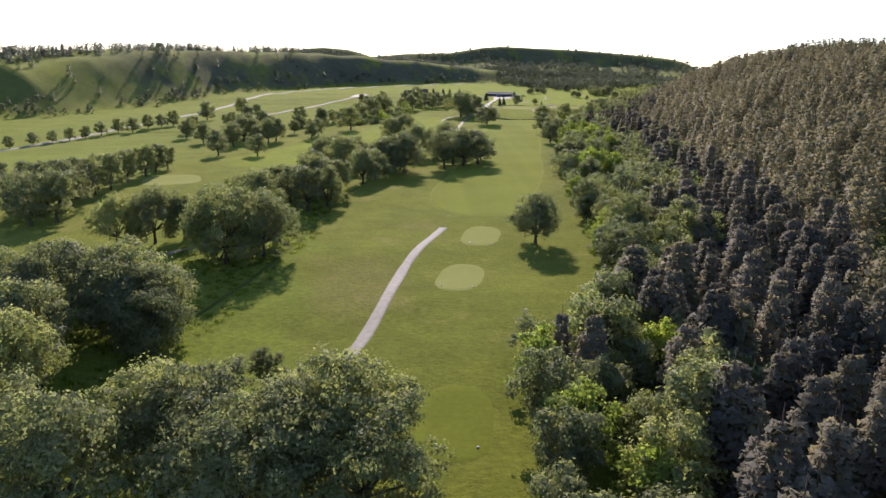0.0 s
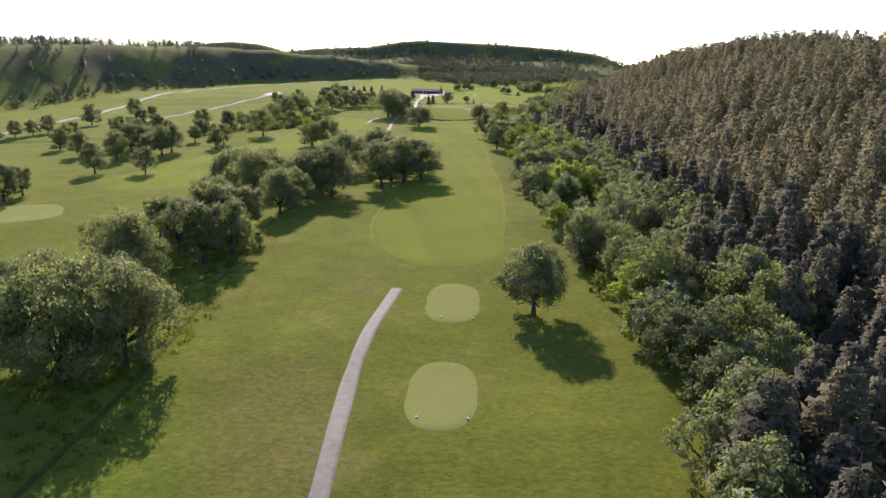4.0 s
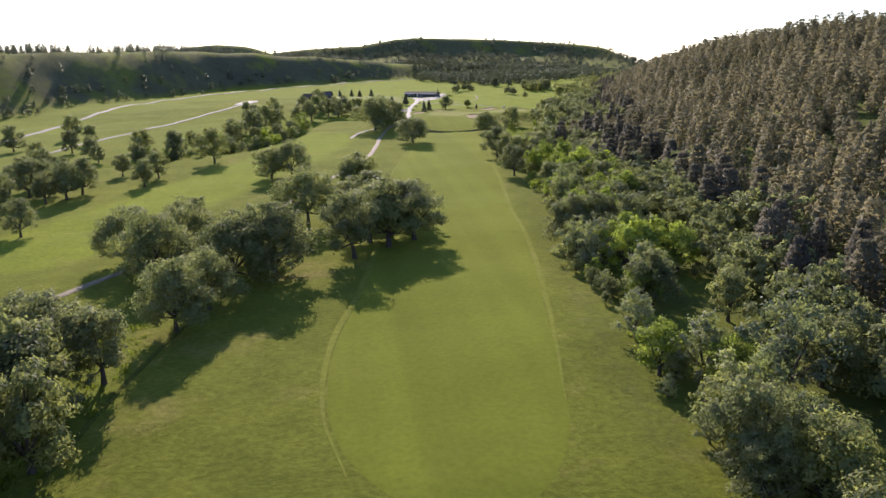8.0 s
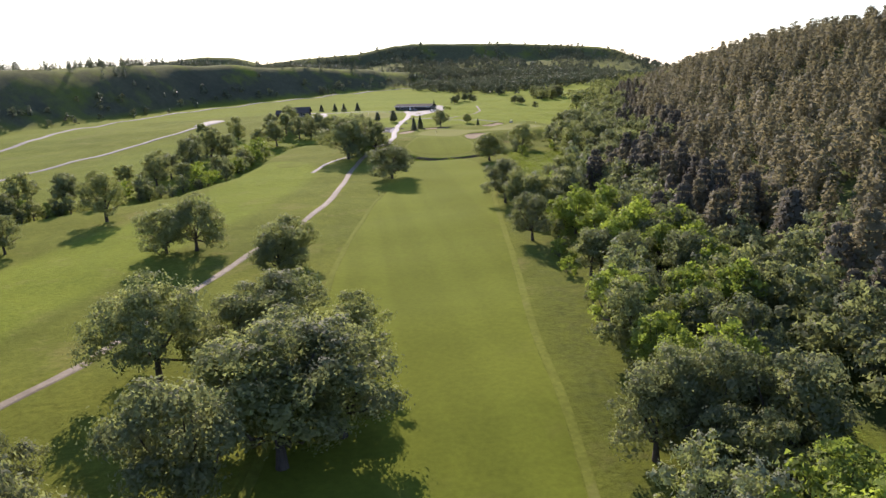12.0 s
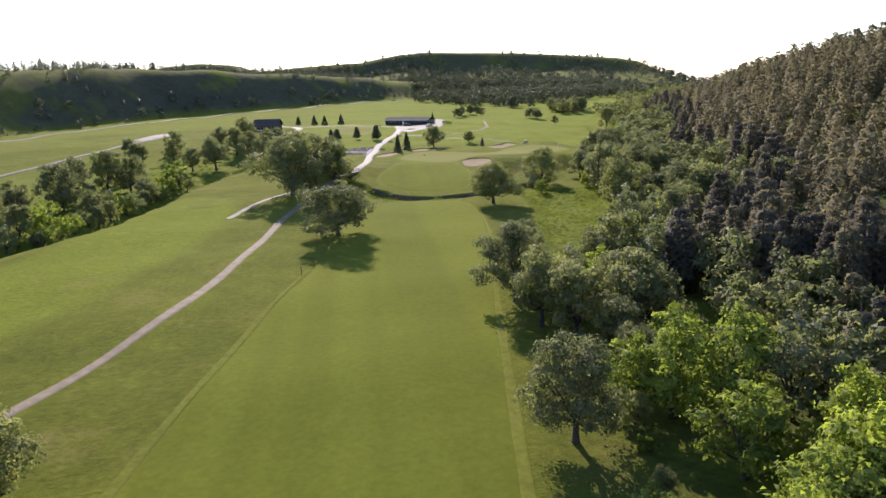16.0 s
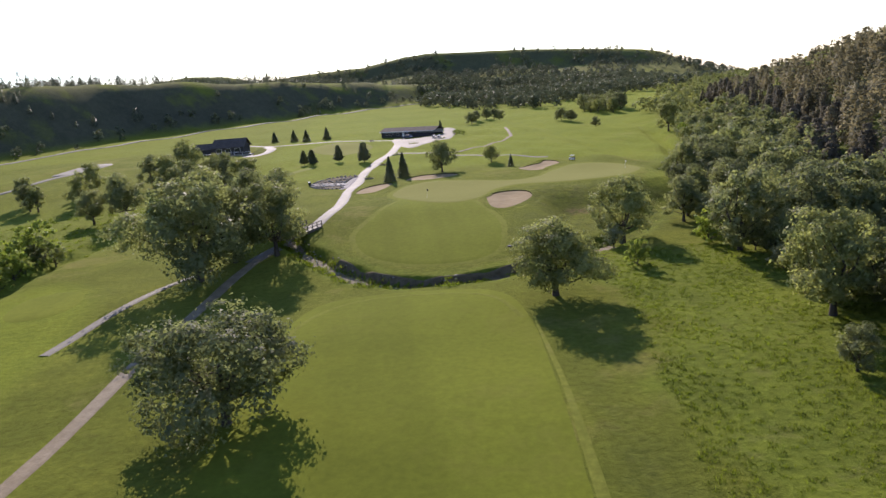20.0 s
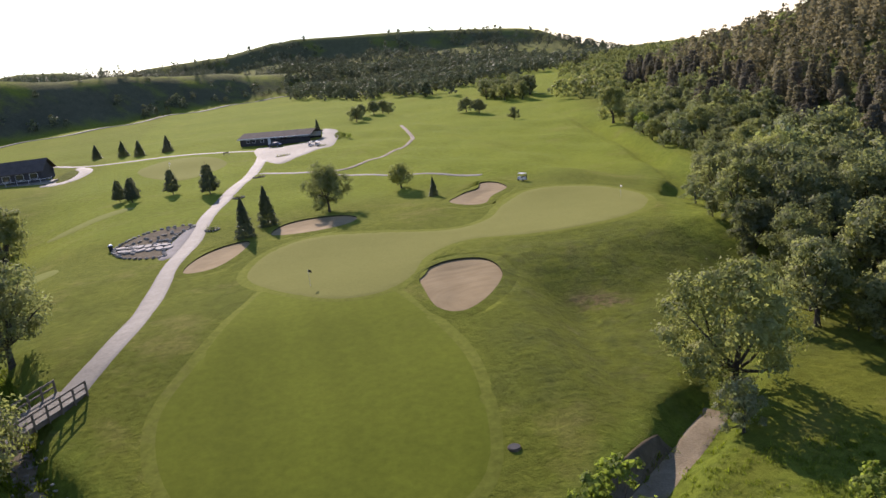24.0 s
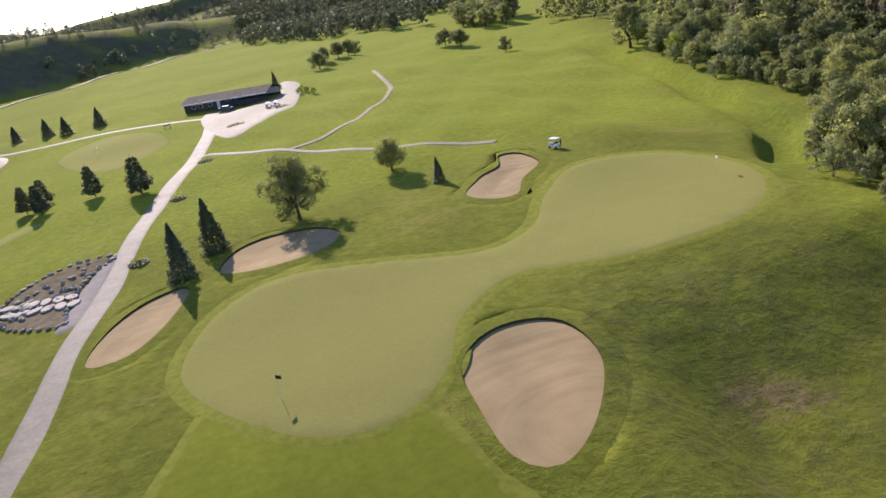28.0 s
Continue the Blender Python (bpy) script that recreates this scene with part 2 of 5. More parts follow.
def box_bm(x0, y0, z0, x1, y1, z1, bevel=0.0):
    bm = bmesh.new()
    bmesh.ops.create_cube(bm, size=1.0, matrix=Matrix.Translation(((x0 + x1) / 2, (y0 + y1) / 2, (z0 + z1) / 2)) @ Matrix.Diagonal((x1 - x0, y1 - y0, z1 - z0, 1)))
    if bevel:
        bmesh.ops.bevel(bm, geom=bm.edges[:], offset=bevel, segments=2, affect="EDGES")
    return bm


def cyl_bm(p, q, r0, r1, n=8):
    p, q = Vector(p), Vector(q)
    bm = bmesh.new()
    d = q - p
    m = Matrix.Translation((p + q) / 2) @ d.to_track_quat("Z", "Y").to_matrix().to_4x4()
    bmesh.ops.create_cone(bm, cap_ends=True, segments=n, radius1=r0, radius2=r1, depth=d.length, matrix=m)
    return bm


def tube(path, radii, n=6):
    """Vertices and faces of a tapering tube along points."""
    vs, fs = [], []
    path = [np.array(p, float) for p in path]
    for i, p in enumerate(path):
        d = path[min(i + 1, len(path) - 1)] - path[max(i - 1, 0)]
        d = d / (np.linalg.norm(d) + 1e-9)
        a = np.cross(d, [0.31, 0.95, 0.05])
        a /= np.linalg.norm(a) + 1e-9
        b = np.cross(d, a)
        for k in range(n):
            w = 2 * math.pi * k / n
            vs.append(p + radii[i] * (a * math.cos(w) + b * math.sin(w)))
    for i in range(len(path) - 1):
        for k in range(n):
            fs.append((i * n + k, i * n + (k + 1) % n, (i + 1) * n + (k + 1) % n, (i + 1) * n + k))
    fs.append(tuple(range((len(path) - 1) * n, len(path) * n)))
    return vs, fs


def leaf_quads(r, pos, out, size, flat=0.5):
    """Three-cornered leaf sprays at pos, turned at random about the outward way; size is a number for each."""
    n = len(pos)
    nrm = out + flat * r.normal(size=(n, 3))
    nrm /= np.linalg.norm(nrm, axis=1, keepdims=True) + 1e-9
    t = np.cross(nrm, r.normal(size=(n, 3)))
    t /= np.linalg.norm(t, axis=1, keepdims=True) + 1e-9
    b = np.cross(nrm, t)
    s = size[:, None]
    j = lambda: r.uniform(0.6, 1.3, (n, 1))  # noqa: E731
    v = np.stack([pos - t * s * j() * 0.5 - b * s * 0.3, pos + t * s * j() * 0.5 - b * s * 0.3 * j(), pos + b * s * j() * 0.65 + t * s * r.uniform(-0.4, 0.4, (n, 1))], axis=1)
    # soft shading: every spray leans its normal to the outward way of its clump
    soft = out / (np.linalg.norm(out, axis=1, keepdims=True) + 1e-9)
    geo = np.cross(v[:, 1] - v[:, 0], v[:, 2] - v[:, 0])
    back = (geo * soft).sum(axis=1) < 0
    v[back] = v[back][:, [0, 2, 1]]
    geo = np.where(back[:, None], -geo, geo)
    geo /= np.linalg.norm(geo, axis=1, keepdims=True) + 1e-9
    soft = 0.78 * soft + 0.22 * geo
    soft /= np.linalg.norm(soft, axis=1, keepdims=True) + 1e-9
    return v.reshape(-1, 3), np.arange(3 * n).reshape(n, 3), np.repeat(soft, 3, axis=0)


def oak_meshes(seed, h, w, leaves, leaf, trunk_frac=0.28, lobes=15, lean=0.0):
    """Trunk with limbs, and a crown of many leaf clumps in uneven lobes. Height h, crown width w."""
    r = np.random.default_rng(seed)
    th = h * trunk_frac
    base_r = 0.028 * h
    vs, fs = [], []

    def add(path, radii, n=6):
        v, f = tube(path, radii, n)
        o = len(vs)
        vs.extend(v)
        fs.extend([tuple(i + o for i in q) for q in f])

    fork = np.array([lean * th, 0.1 * lean * th, th])
    add([(0, 0, -0.6), (0, 0, 0), (0.3 * lean * th, 0, th * 0.5), fork], [base_r * 1.7, base_r * 1.35, base_r, base_r * 0.85], 8)
    blobs = []
    for i in range(lobes):
        a = 2.4 * i + r.uniform(-0.5, 0.5)
        up = (i + 0.5) / lobes
        rad = w * 0.5 * math.sqrt(max(0.05, 1 - (2 * abs(up - 0.36)) ** 2 * 0.62)) * r.uniform(0.42, 0.98)
        c = fork + np.array([math.cos(a) * rad, math.sin(a) * rad, (h - th) * (0.02 + 0.82 * up + r.uniform(-0.07, 0.07))])
        blobs.append((c, w * r.uniform(0.09, 0.175)))
        if i % 2 == 0:
            mid = (fork + c) / 2 + r.normal(size=3) * 0.06 * w + np.array([0, 0, -0.03 * h])
            add([fork * 0.96, mid, c], [base_r * 0.55, base_r * 0.34, base_r * 0.1], 5)
    blobs.append((fork + np.array([0, 0, (h - th) * 0.5]), w * 0.24))
    c = np.array([b[0] for b in blobs])
    br = np.array([b[1] for b in blobs])
    tufts = max(leaves // 30, min(leaves, 40))
    pick = r.choice(len(blobs), tufts, p=br ** 2 / (br ** 2).sum())
    td = r.normal(size=(tufts, 3))
    td[:, 2] += 0.15
    td /= np.linalg.norm(td, axis=1, keepdims=True)
    tc = c[pick] + td * (br[pick] * r.uniform(0.45, 1.15, tufts) ** 0.6)[:, None] * np.array([1, 1, 0.82])
    tsize = h * r.uniform(0.022, 0.05, tufts)
    which = r.integers(0, tufts, leaves)
    off = r.normal(size=(leaves, 3)) * np.array([1, 1, 0.62])
    d = td[which] * 0.8 + off * 0.5
    pos = tc[which] + off * tsize[which][:, None]
    pos[:, 2] = np.maximum(pos[:, 2], th * 0.5)
    return vs, fs, leaf_quads(r, pos, d + np.array([0, 0, 0.3]), leaf * r.uniform(0.6, 1.35, leaves))


def pine_meshes(seed, h, w, leaves, leaf, bare=0.22, spire=False):
    """Straight trunk; needle clumps on drooping whorls, thin at the top."""
    r = np.random.default_rng(seed)
    tv, tf = tube([(0, 0, -0.8), (0, 0, 0), (0.01 * h, 0, h * 0.5), (0.012 * h, 0.01 * h, h * 0.97)], [0.017 * h, 0.015 * h, 0.010 * h, 0.002 * h], 6)
    z0 = h * bare
    whorls = 13 if not spire else 26
    wi = r.integers(0, whorls, leaves)
    u = (wi + r.uniform(-0.3, 0.3, leaves)) / whorls
    if not spire:
        u = 1 - np.sqrt(np.clip(1 - np.clip(u, 0, 0.995), 0, 1) ** 1.25)
        wi = np.floor(u * whorls).astype(int)
    u = np.clip(u, 0, 0.99)
    arms = 6
    ai = r.integers(0, arms, leaves)
    a = ai * 2 * math.pi / arms + wi * 1.7 + r.normal(0, 0.22 if not spire else 0.33, leaves)
    arm_len = np.random.default_rng(seed + 1).uniform(0.6, 1.15, (whorls + 1, arms))[wi, ai]
    prof = (1 - u) ** 0.72 * (0.7 + 0.3 * np.minimum(1, u / 0.2)) if not spire else (1 - u) ** 0.85
    rad = w * 0.5 * prof * arm_len * r.uniform(0.25, 1.0, leaves) ** (0.55 if not spire else 0.4)
    pos = np.stack([np.cos(a) * rad, np.sin(a) * rad, z0 + u * (h - z0) - 0.18 * rad + r.normal(0, 0.012 * h, leaves)], axis=1)
    d = np.stack([np.cos(a) * 0.5, np.sin(a) * 0.5, np.full(leaves, 0.7)], axis=1)
    return tv, tf, leaf_quads(r, pos, d, leaf * r.uniform(0.6, 1.3, leaves), 0.6)


def tree_thing(name, gen, bark, leafm, label, category):
    """A tree as a thing: an Empty with trunk and crown. Built once and copied."""
    tv, tf, (lv, lf, ln) = gen
    e = new(name)
    obj("trunk", mesh_of("trunk", tv, tf, bark, smooth=True), e)
    obj("crown", mesh_of("crown", lv, lf, leafm, normals=ln), e)
    return tagged(e, label, category)


def joined(name, places, kinds, mat, label, category, bark=None):
    """Many small trees as one mesh: kinds are (verts, faces) of leaf quads, places (x, y, z, scale, turn, kind)."""
    vs, fs, ns, off = [], [], [], 0
    for x, y, z, s, a, k in places:
        v, f, n = kinds[int(k) % len(kinds)]
        ca, sa = math.cos(a), math.sin(a)
        q = np.empty_like(v)
        q[:, 0] = (v[:, 0] * ca - v[:, 1] * sa) * s + x
        q[:, 1] = (v[:, 0] * sa + v[:, 1] * ca) * s + y
        q[:, 2] = v[:, 2] * s + z
        vs.append(q)
        fs.append(f + off)
        ns.append(np.stack([n[:, 0] * ca - n[:, 1] * sa, n[:, 0] * sa + n[:, 1] * ca, n[:, 2]], -1))
        off += len(v)
    ob = obj(name, mesh_of(name, np.concatenate(vs), np.concatenate(fs), mat, normals=np.concatenate(ns)))
    return tagged(ob, label, category, kind="stuff")


# ---- the lie of the land ----
def sstep(a, b, v):
    u = np.clip((v - a) / (b - a), 0, 1)
    return u * u * (3 - 2 * u)


def poly_dist(px, py, pts):
    """Distance to a line of points, how far along it the nearest place lies, and the side (+ to its left)."""
    best = np.full(np.shape(px), 1e9)
    along = np.zeros(np.shape(px))
    side = np.zeros(np.shape(px))
    s0 = 0.0
    for (ax, ay), (bx, by) in zip(pts[:-1], pts[1:]):
        dx, dy = bx - ax, by - ay
        ln = math.hypot(dx, dy)
        u = np.clip(((px - ax) * dx + (py - ay) * dy) / ln ** 2, 0, 1)
        d = np.hypot(px - ax - u * dx, py - ay - u * dy)
        near = d < best
        best = np.where(near, d, best)
        along = np.where(near, s0 + u * ln, along)
        side = np.where(near, np.sign(dx * (py - ay) - dy * (px - ax)), side)
        s0 += ln
    return best, along, side


CREEK = [(-150, 388), (-70, 400), (-46, 415), (-36, 424), (-28, 436), (-22, 456), (-18, 480), (-16, 502), (-10, 535), (-4, 548), (8, 544), (17, 530), (24, 512), (29, 498), (33, 489), (37.2, 481), (42, 474), (48, 469.5), (54, 467.5), (59, 468), (65, 470), (72, 474.5), (82, 482), (93, 494), (101, 508), (108, 525), (114, 539), (122, 549), (128, 566), (136, 592), (150, 650), (172, 730), (210, 820)]
RIDGE_FOOT = [(-420, 60), (-330, 260), (-235, 490), (-175, 680), (-95, 845), (20, 955), (130, 1035), (260, 1100), (420, 1150)]
EDGE_Y = [-200, 0, 55, 85, 98, 110, 165, 245, 295, 345, 400, 430, 470, 490, 505, 515, 526, 535, 541, 548, 567, 585, 605, 620, 656, 717, 800, 1100, 1600]
EDGE_X = [2, 4, 6.5, 9, 18, 27, 33, 40, 51, 55, 63, 90, 97, 99, 101, 104, 108, 114, 125, 132, 134, 137, 144, 150, 161, 178, 212, 360, 560]


def edge_x(y):
    """Where the wood on the hill's side begins."""
    return np.interp(y, EDGE_Y, EDGE_X)


def height(x, y):
    x, y = np.asarray(x, float), np.asarray(y, float)
    sh = 14 * sstep(71, 81, x)
    z = 1.0 * sstep(280, 450, y) + 3.5 * sstep(468 + sh * 2.4, 512 + sh * 0.45, y) * (1 - 0.6 * sstep(104, 118, x)) + 1.0 * sstep(560, 720, y) + 2.0 * sstep(720, 1000, y)
    # valley floor sinks a little on the far left
    z = z - 2.2 * sstep(-35, -140, x) * (1 - sstep(420, 620, y)) - 3.6 * sstep(25, 6, x) * sstep(468, 512, y) * (1 - sstep(550, 650, y))
    # soft swells
    z = z + 0.22 * np.sin(x * 0.11 + 0.7) * np.sin(y * 0.083) + 0.15 * np.sin(x * 0.05 - y * 0.21)
    z = z + 0.32 * np.sin(x * 0.33 + 0.9 * np.sin(y * 0.06)) * np.sin(y * 0.22 + 0.5) * sstep(540, 556, y) * (1 - sstep(640, 720, y)) * sstep(56, 66, x)
    z = z + 0.5 * np.sin(x * 0.10 + y * 0.045) * np.sin(y * 0.06 - x * 0.03) * sstep(600, 660, y) * (1 - sstep(1000, 1100, y))
    # tufty bank below the right end of the green
    z = z + (0.13 * np.sin(x * 0.9 + 1.3 * np.sin(y * 0.7)) * np.sin(y * 1.1 + 0.8 * np.sin(x * 0.5)) + 0.35 * np.sin(x * 0.21 + 2.0) * np.sin(y * 0.19)) * sstep(76, 82, x) * (1 - sstep(108, 114, x)) * sstep(488, 496, y) * (1 - sstep(518, 523, y))
    # wooded hill
    crest = np.interp(y, [-200, 400, 540, 585, 620, 645, 675, 702, 733, 765, 800, 900], [43, 43, 40, 33, 25, 22, 19.5, 18, 13.5, 8.5, 5, 3])
    xf = edge_x(y) + 26
    u = np.clip((x - xf) / np.maximum(60, 235 - xf), 0, 1.6)
    hill = crest * np.where(u < 1, sstep(-0.25, 1.0, u) - sstep(-0.25, 1.0, 0 * u), 1 - sstep(-0.25, 1.0, 0 * u) + 0 * u)
    hill = hill * (1 + 0.08 * np.sin(y * 0.035 + x * 0.02))
    # long ridge across the valley
    d, s, side = poly_dist(x, y, RIDGE_FOOT)
    top = np.interp(s, [0, 220, 470, 670, 850, 1010, 1150, 1300, 1480], [20, 25, 33, 38, 37, 27, 15, 5, 0])
    dd = d * (side > 0)
    gully = 9 * np.abs(np.sin(s * 0.035 + 0.6 * np.sin(s * 0.012))) * sstep(8, 45, dd) * (1 - sstep(70, 130, dd)) * (1 - 0.82 * sstep(380, 560, s))
    steep = sstep(330, 470, s)
    ridge = top * ((0.25 * sstep(0, 30, dd) + 0.72 * sstep(22, 66, dd)) * (1 - steep) + 0.97 * sstep(-2, 46, dd) * (dd > 0) * steep) - gully * sstep(0, 20, top)
    ridge = ridge - 0.75 * top * sstep(110, 300, dd)
    # table hill at the valley's head
    mt = np.interp(x, [-1500, -700, -430, -320, -260, -210, -162, -120, -60, 40, 105, 135, 300, 450, 490, 540, 590, 680, 1500], [10, 12, 24, 34, 45, 49, 45, 32, 38, 42, 53, 57, 51, 40, 35, 13, 0, 0, 0])
    mesa = mt * (0.45 * sstep(1230, 1480, y) + 0.55 * sstep(1455, 1520, y)) * (1 - 0.10 * np.sin(x * 0.045) * sstep(1250, 1350, y) * (1 - sstep(1440, 1520, y)))
    z = z + np.maximum(hill, 0) + np.maximum(np.maximum(ridge, 0), mesa)
    z = z - 25 * sstep(520, 640, x) * sstep(1150, 1350, y) - 14 * sstep(300, 470, x) * sstep(900, 1150, y) * (1 - sstep(1300, 1480, y))
    z = z - 60 * sstep(1540, 2300, y)
    # creek
    d, s, side = poly_dist(x, y, CREEK)
    cut = (side > 0) * sstep(28, 34, x) * (1 - sstep(70, 80, x)) * (y < 500)
    z = z - 1.35 * (1 - sstep(0.9, 3.6 - 1.6 * cut + 2.0 * sstep(92, 100, x) * (1 - sstep(534, 541, y)), d + 0.4 * np.sin(s * 0.55) * (x < 95))) * (1 - 0.8 * sstep(88, 97, x) * (1 - sstep(534, 541, y)) + 0.25 * sstep(534, 541, y) * (x > 60)) * (1 - sstep(610, 690, y))
    return z


# ---- ground sheet ----
def closed_curve(pts, step=1.0):
    """A smooth closed line through points."""
    p = np.array(pts, float)
    n = len(p)
    out = []
    for i in range(n):
        a, b, c, d = p[i - 1], p[i], p[(i + 1) % n], p[(i + 2) % n]
        k = max(2, int(np.linalg.norm(c - b) / step))
        for j in range(k):
            t = j / k
            out.append(0.5 * (2 * b + (c - a) * t + (2 * a - 5 * b + 4 * c - d) * t * t + (3 * b - a - 3 * c + d) * t ** 3))
    return np.array(out)


def open_curve(pts, step=1.5):
    p = np.array(pts, float)
    p = np.vstack([2 * p[0] - p[1], p, 2 * p[-1] - p[-2]])
    out = []
    for i in range(1, len(p) - 2):
        a, b, c, d = p[i - 1], p[i], p[i + 1], p[i + 2]
        k = max(2, int(np.linalg.norm(c - b) / step))
        for j in range(k):
            t = j / k
            out.append(0.5 * (2 * b + (c - a) * t + (2 * a - 5 * b + 4 * c - d) * t * t + (3 * b - a - 3 * c + d) * t ** 3))
    out.append(p[-2])
    return np.array(out)


def inside(x, y, poly):
    x, y = np.asarray(x, float), np.asarray(y, float)
    res = np.zeros(x.shape, bool)
    q = np.roll(poly, -1, axis=0)
    for (ax, ay), (bx, by) in zip(poly, q):
        if ay != by:
            res ^= ((ay > y) != (by > y)) & (x < (bx - ax) * (y - ay) / (by - ay) + ax)
    return res


BUNKERS = {
    "front": [(67, 515), (69.5, 518), (72.5, 518.6), (75.3, 516.5), (75.4, 511), (72, 505.5), (68.5, 503), (66.4, 505), (66.4, 510.5)],
    "left": [(40.4, 535), (41.6, 541.5), (44.5, 546.5), (48.3, 548), (49, 545), (46.8, 538.5), (43.8, 534.5)],
    "back": [(52.3, 548.5), (54.2, 555), (58.5, 557), (63, 555), (65.5, 550.5), (63, 546), (57, 545.5)],
    "far": [(80.5, 550.5), (84.5, 556.5), (87.8, 558.5), (90, 563.5), (92.6, 562.5), (92.3, 556), (88, 551.5), (85.3, 546.8), (82.3, 546.8)],
}
bunker_poly = {k: closed_curve(v, 0.8) for k, v in BUNKERS.items()}


def axis(*spans):
    out = []
    for a, b, st in spans:
        out.extend(np.arange(a, b, st))
    return np.array(out + [spans[-1][1]])


gx = axis((-3400, -1200, 220), (-1200, -480, 45), (-480, -150, 12), (-150, -50, 5), (-50, -26, 2.2), (-26, 20, 1.25), (20, 76, 0.7), (76, 148, 1.15), (148, 200, 4), (200, 400, 9), (400, 1100, 32), (1100, 3400, 230))
gy = axis((-600, -60, 60), (-60, 440, 3.6), (440, 463, 1.15), (463, 502, 0.7), (502, 612, 1.15), (612, 760, 3.6), (760, 1240, 10), (1240, 1600, 9), (1600, 2000, 50), (2000, 4300, 230))
X, Y = np.meshgrid(gx, gy)
Z = height(X, Y)
for poly in bunker_poly.values():
    near = (np.hypot(X - poly[:, 0].mean(), Y - poly[:, 1].mean()) < 16)
    d, _, _ = poly_dist(X[near], Y[near], [tuple(q) for q in np.vstack([poly, poly[:1]])])
    drop = (inside(X[near], Y[near], poly) | (d < 0.8))
    Z[near] -= 1.7 * drop
ny, nx = X.shape
ids = np.arange(nx * ny).reshape(ny, nx)
quads = np.stack([ids[:-1, :-1], ids[:-1, 1:], ids[1:, 1:], ids[1:, :-1]], axis=-1).reshape(-1, 4)
ground_me = mesh_of("ground", np.stack([X, Y, Z], -1).reshape(-1, 3), quads, [], smooth=True)

# which growth covers the ground where: meadow, wood floor, hill pasture
wx = X + 2.5 * np.sin(Y * 0.21) + 1.5 * np.sin(Y * 0.53 + X * 0.3)
e = edge_x(Y)
creek_d, _, creek_side = poly_dist(X, Y, CREEK[:14])
meadow = sstep(-24, -31, wx + 0.12 * (Y - 160) * (Y < 160)) * (1 - sstep(205, 235, Y)) * sstep(-75, -55, X)
meadow = np.maximum(meadow, sstep(0, 4, wx - np.interp(Y, [380, 409, 426, 445, 460], [60, 64, 67.5, 72, 73.5])) * (1 - sstep(94, 100, wx)) * sstep(376, 388, Y) * (1 - sstep(468, 478, Y)))
meadow = np.maximum(meadow, sstep(0.5, 4, creek_d * (creek_side > 0)) * sstep(-100, -70, X) * (1 - sstep(12, 22, X)) * sstep(420, 440, Y) * (1 - sstep(570, 610, Y)) * 0.85)
GLADES = [(62.5, 300, 2.8, 8), (61.5, 250, 5, 8), (63, 331, 3.5, 7), (75.5, 369, 4, 8), (49, 204, 6, 10), (47, 172, 4, 7), (66, 276, 4, 6), (40, 133, 5, 8), (82, 395, 6, 8), (57, 228, 4, 6), (72, 350, 4, 5)]


def clearing(x, y):
    """Sunny gaps in the wood's lower edge."""
    return any(((x - cx) / (rx + 1.0)) ** 2 + ((y - cy) / (ry + 1.0)) ** 2 < 1 for cx, cy, rx, ry in GLADES)


for cx_, cy_, rx_, ry_ in GLADES:
    meadow = np.maximum(meadow, 1 - sstep(0.8, 1.5, np.hypot((X - cx_) / rx_, (Y - cy_) / ry_)))
dcreek, _, _ = poly_dist(X, Y, CREEK)
meadow = np.maximum(meadow, 1 - sstep(2.5, 5.5 + 6 * sstep(535, 560, Y), dcreek + 0.8 * np.sin(X * 0.9) * np.sin(Y * 0.8)))
wood = sstep(4, 12, wx - e) * (1 - meadow)
dr, sr, side_r = poly_dist(X, Y, RIDGE_FOOT)
pasture = np.maximum(sstep(0, 25, dr * (side_r > 0)), sstep(-70, -150, X) * (Y < 760))
pasture = np.maximum(pasture, sstep(1150, 1250, Y)) * (1 - wood * (Y < 1100))
SIDE_FAIRWAY = [(-70, 262), (-52, 262), (-40, 285), (-27, 330), (-8, 385), (2, 420), (6, 452), (2, 478), (-8, 490), (-16, 480), (-22, 440), (-36, 390), (-58, 330), (-75, 285)]
side_line = closed_curve(SIDE_FAIRWAY, 3.0)
sd, _, _ = poly_dist(X, Y, [tuple(q) for q in np.vstack([side_line, side_line[:1]])])
mown = sstep(-3, 3, np.where(inside(X, Y, side_line), sd, -sd))
mown = np.maximum(mown, sstep(-8, 6, X - 6 - 0.0 * Y) * sstep(556, 575, Y) * (1 - sstep(1020, 1080, Y)) * (1 - sstep(-6, 4, X - e)))
mown = np.maximum(mown, 0.6 * sstep(-150, -120, X) * sstep(690, 720, Y) * (1 - sstep(1020, 1080, Y)) * (1 - sstep(-6, 4, X - e)))
zone = np.stack([meadow, wood, pasture, mown], -1).reshape(-1, 4).astype(np.float32)
att = ground_me.attributes.new("zone", "FLOAT_COLOR", "POINT")
att.data.foreach_set("color", zone.ravel())
dd_r = dr * (side_r > 0)
# scrub on the ridge and table hill faces, darkened to carry their shade
scrub_shade = sstep(1, 9, dd_r) * (1 - sstep(62, 80, dd_r) * (1 - 0.5 * sstep(110, 160, dd_r))) * (0.35 + 0.65 * sstep(500, 600, sr))
scrub_shade = np.maximum(scrub_shade, 0.85 * sstep(1235, 1300, Y) * (1 - sstep(1508, 1518, Y)))
bare = 1 - sstep(0.5, 1.1, np.hypot((X - 83.5) / 3.6, (Y - 504.3 + 0.45 * (X - 83.5)) / 2.2))
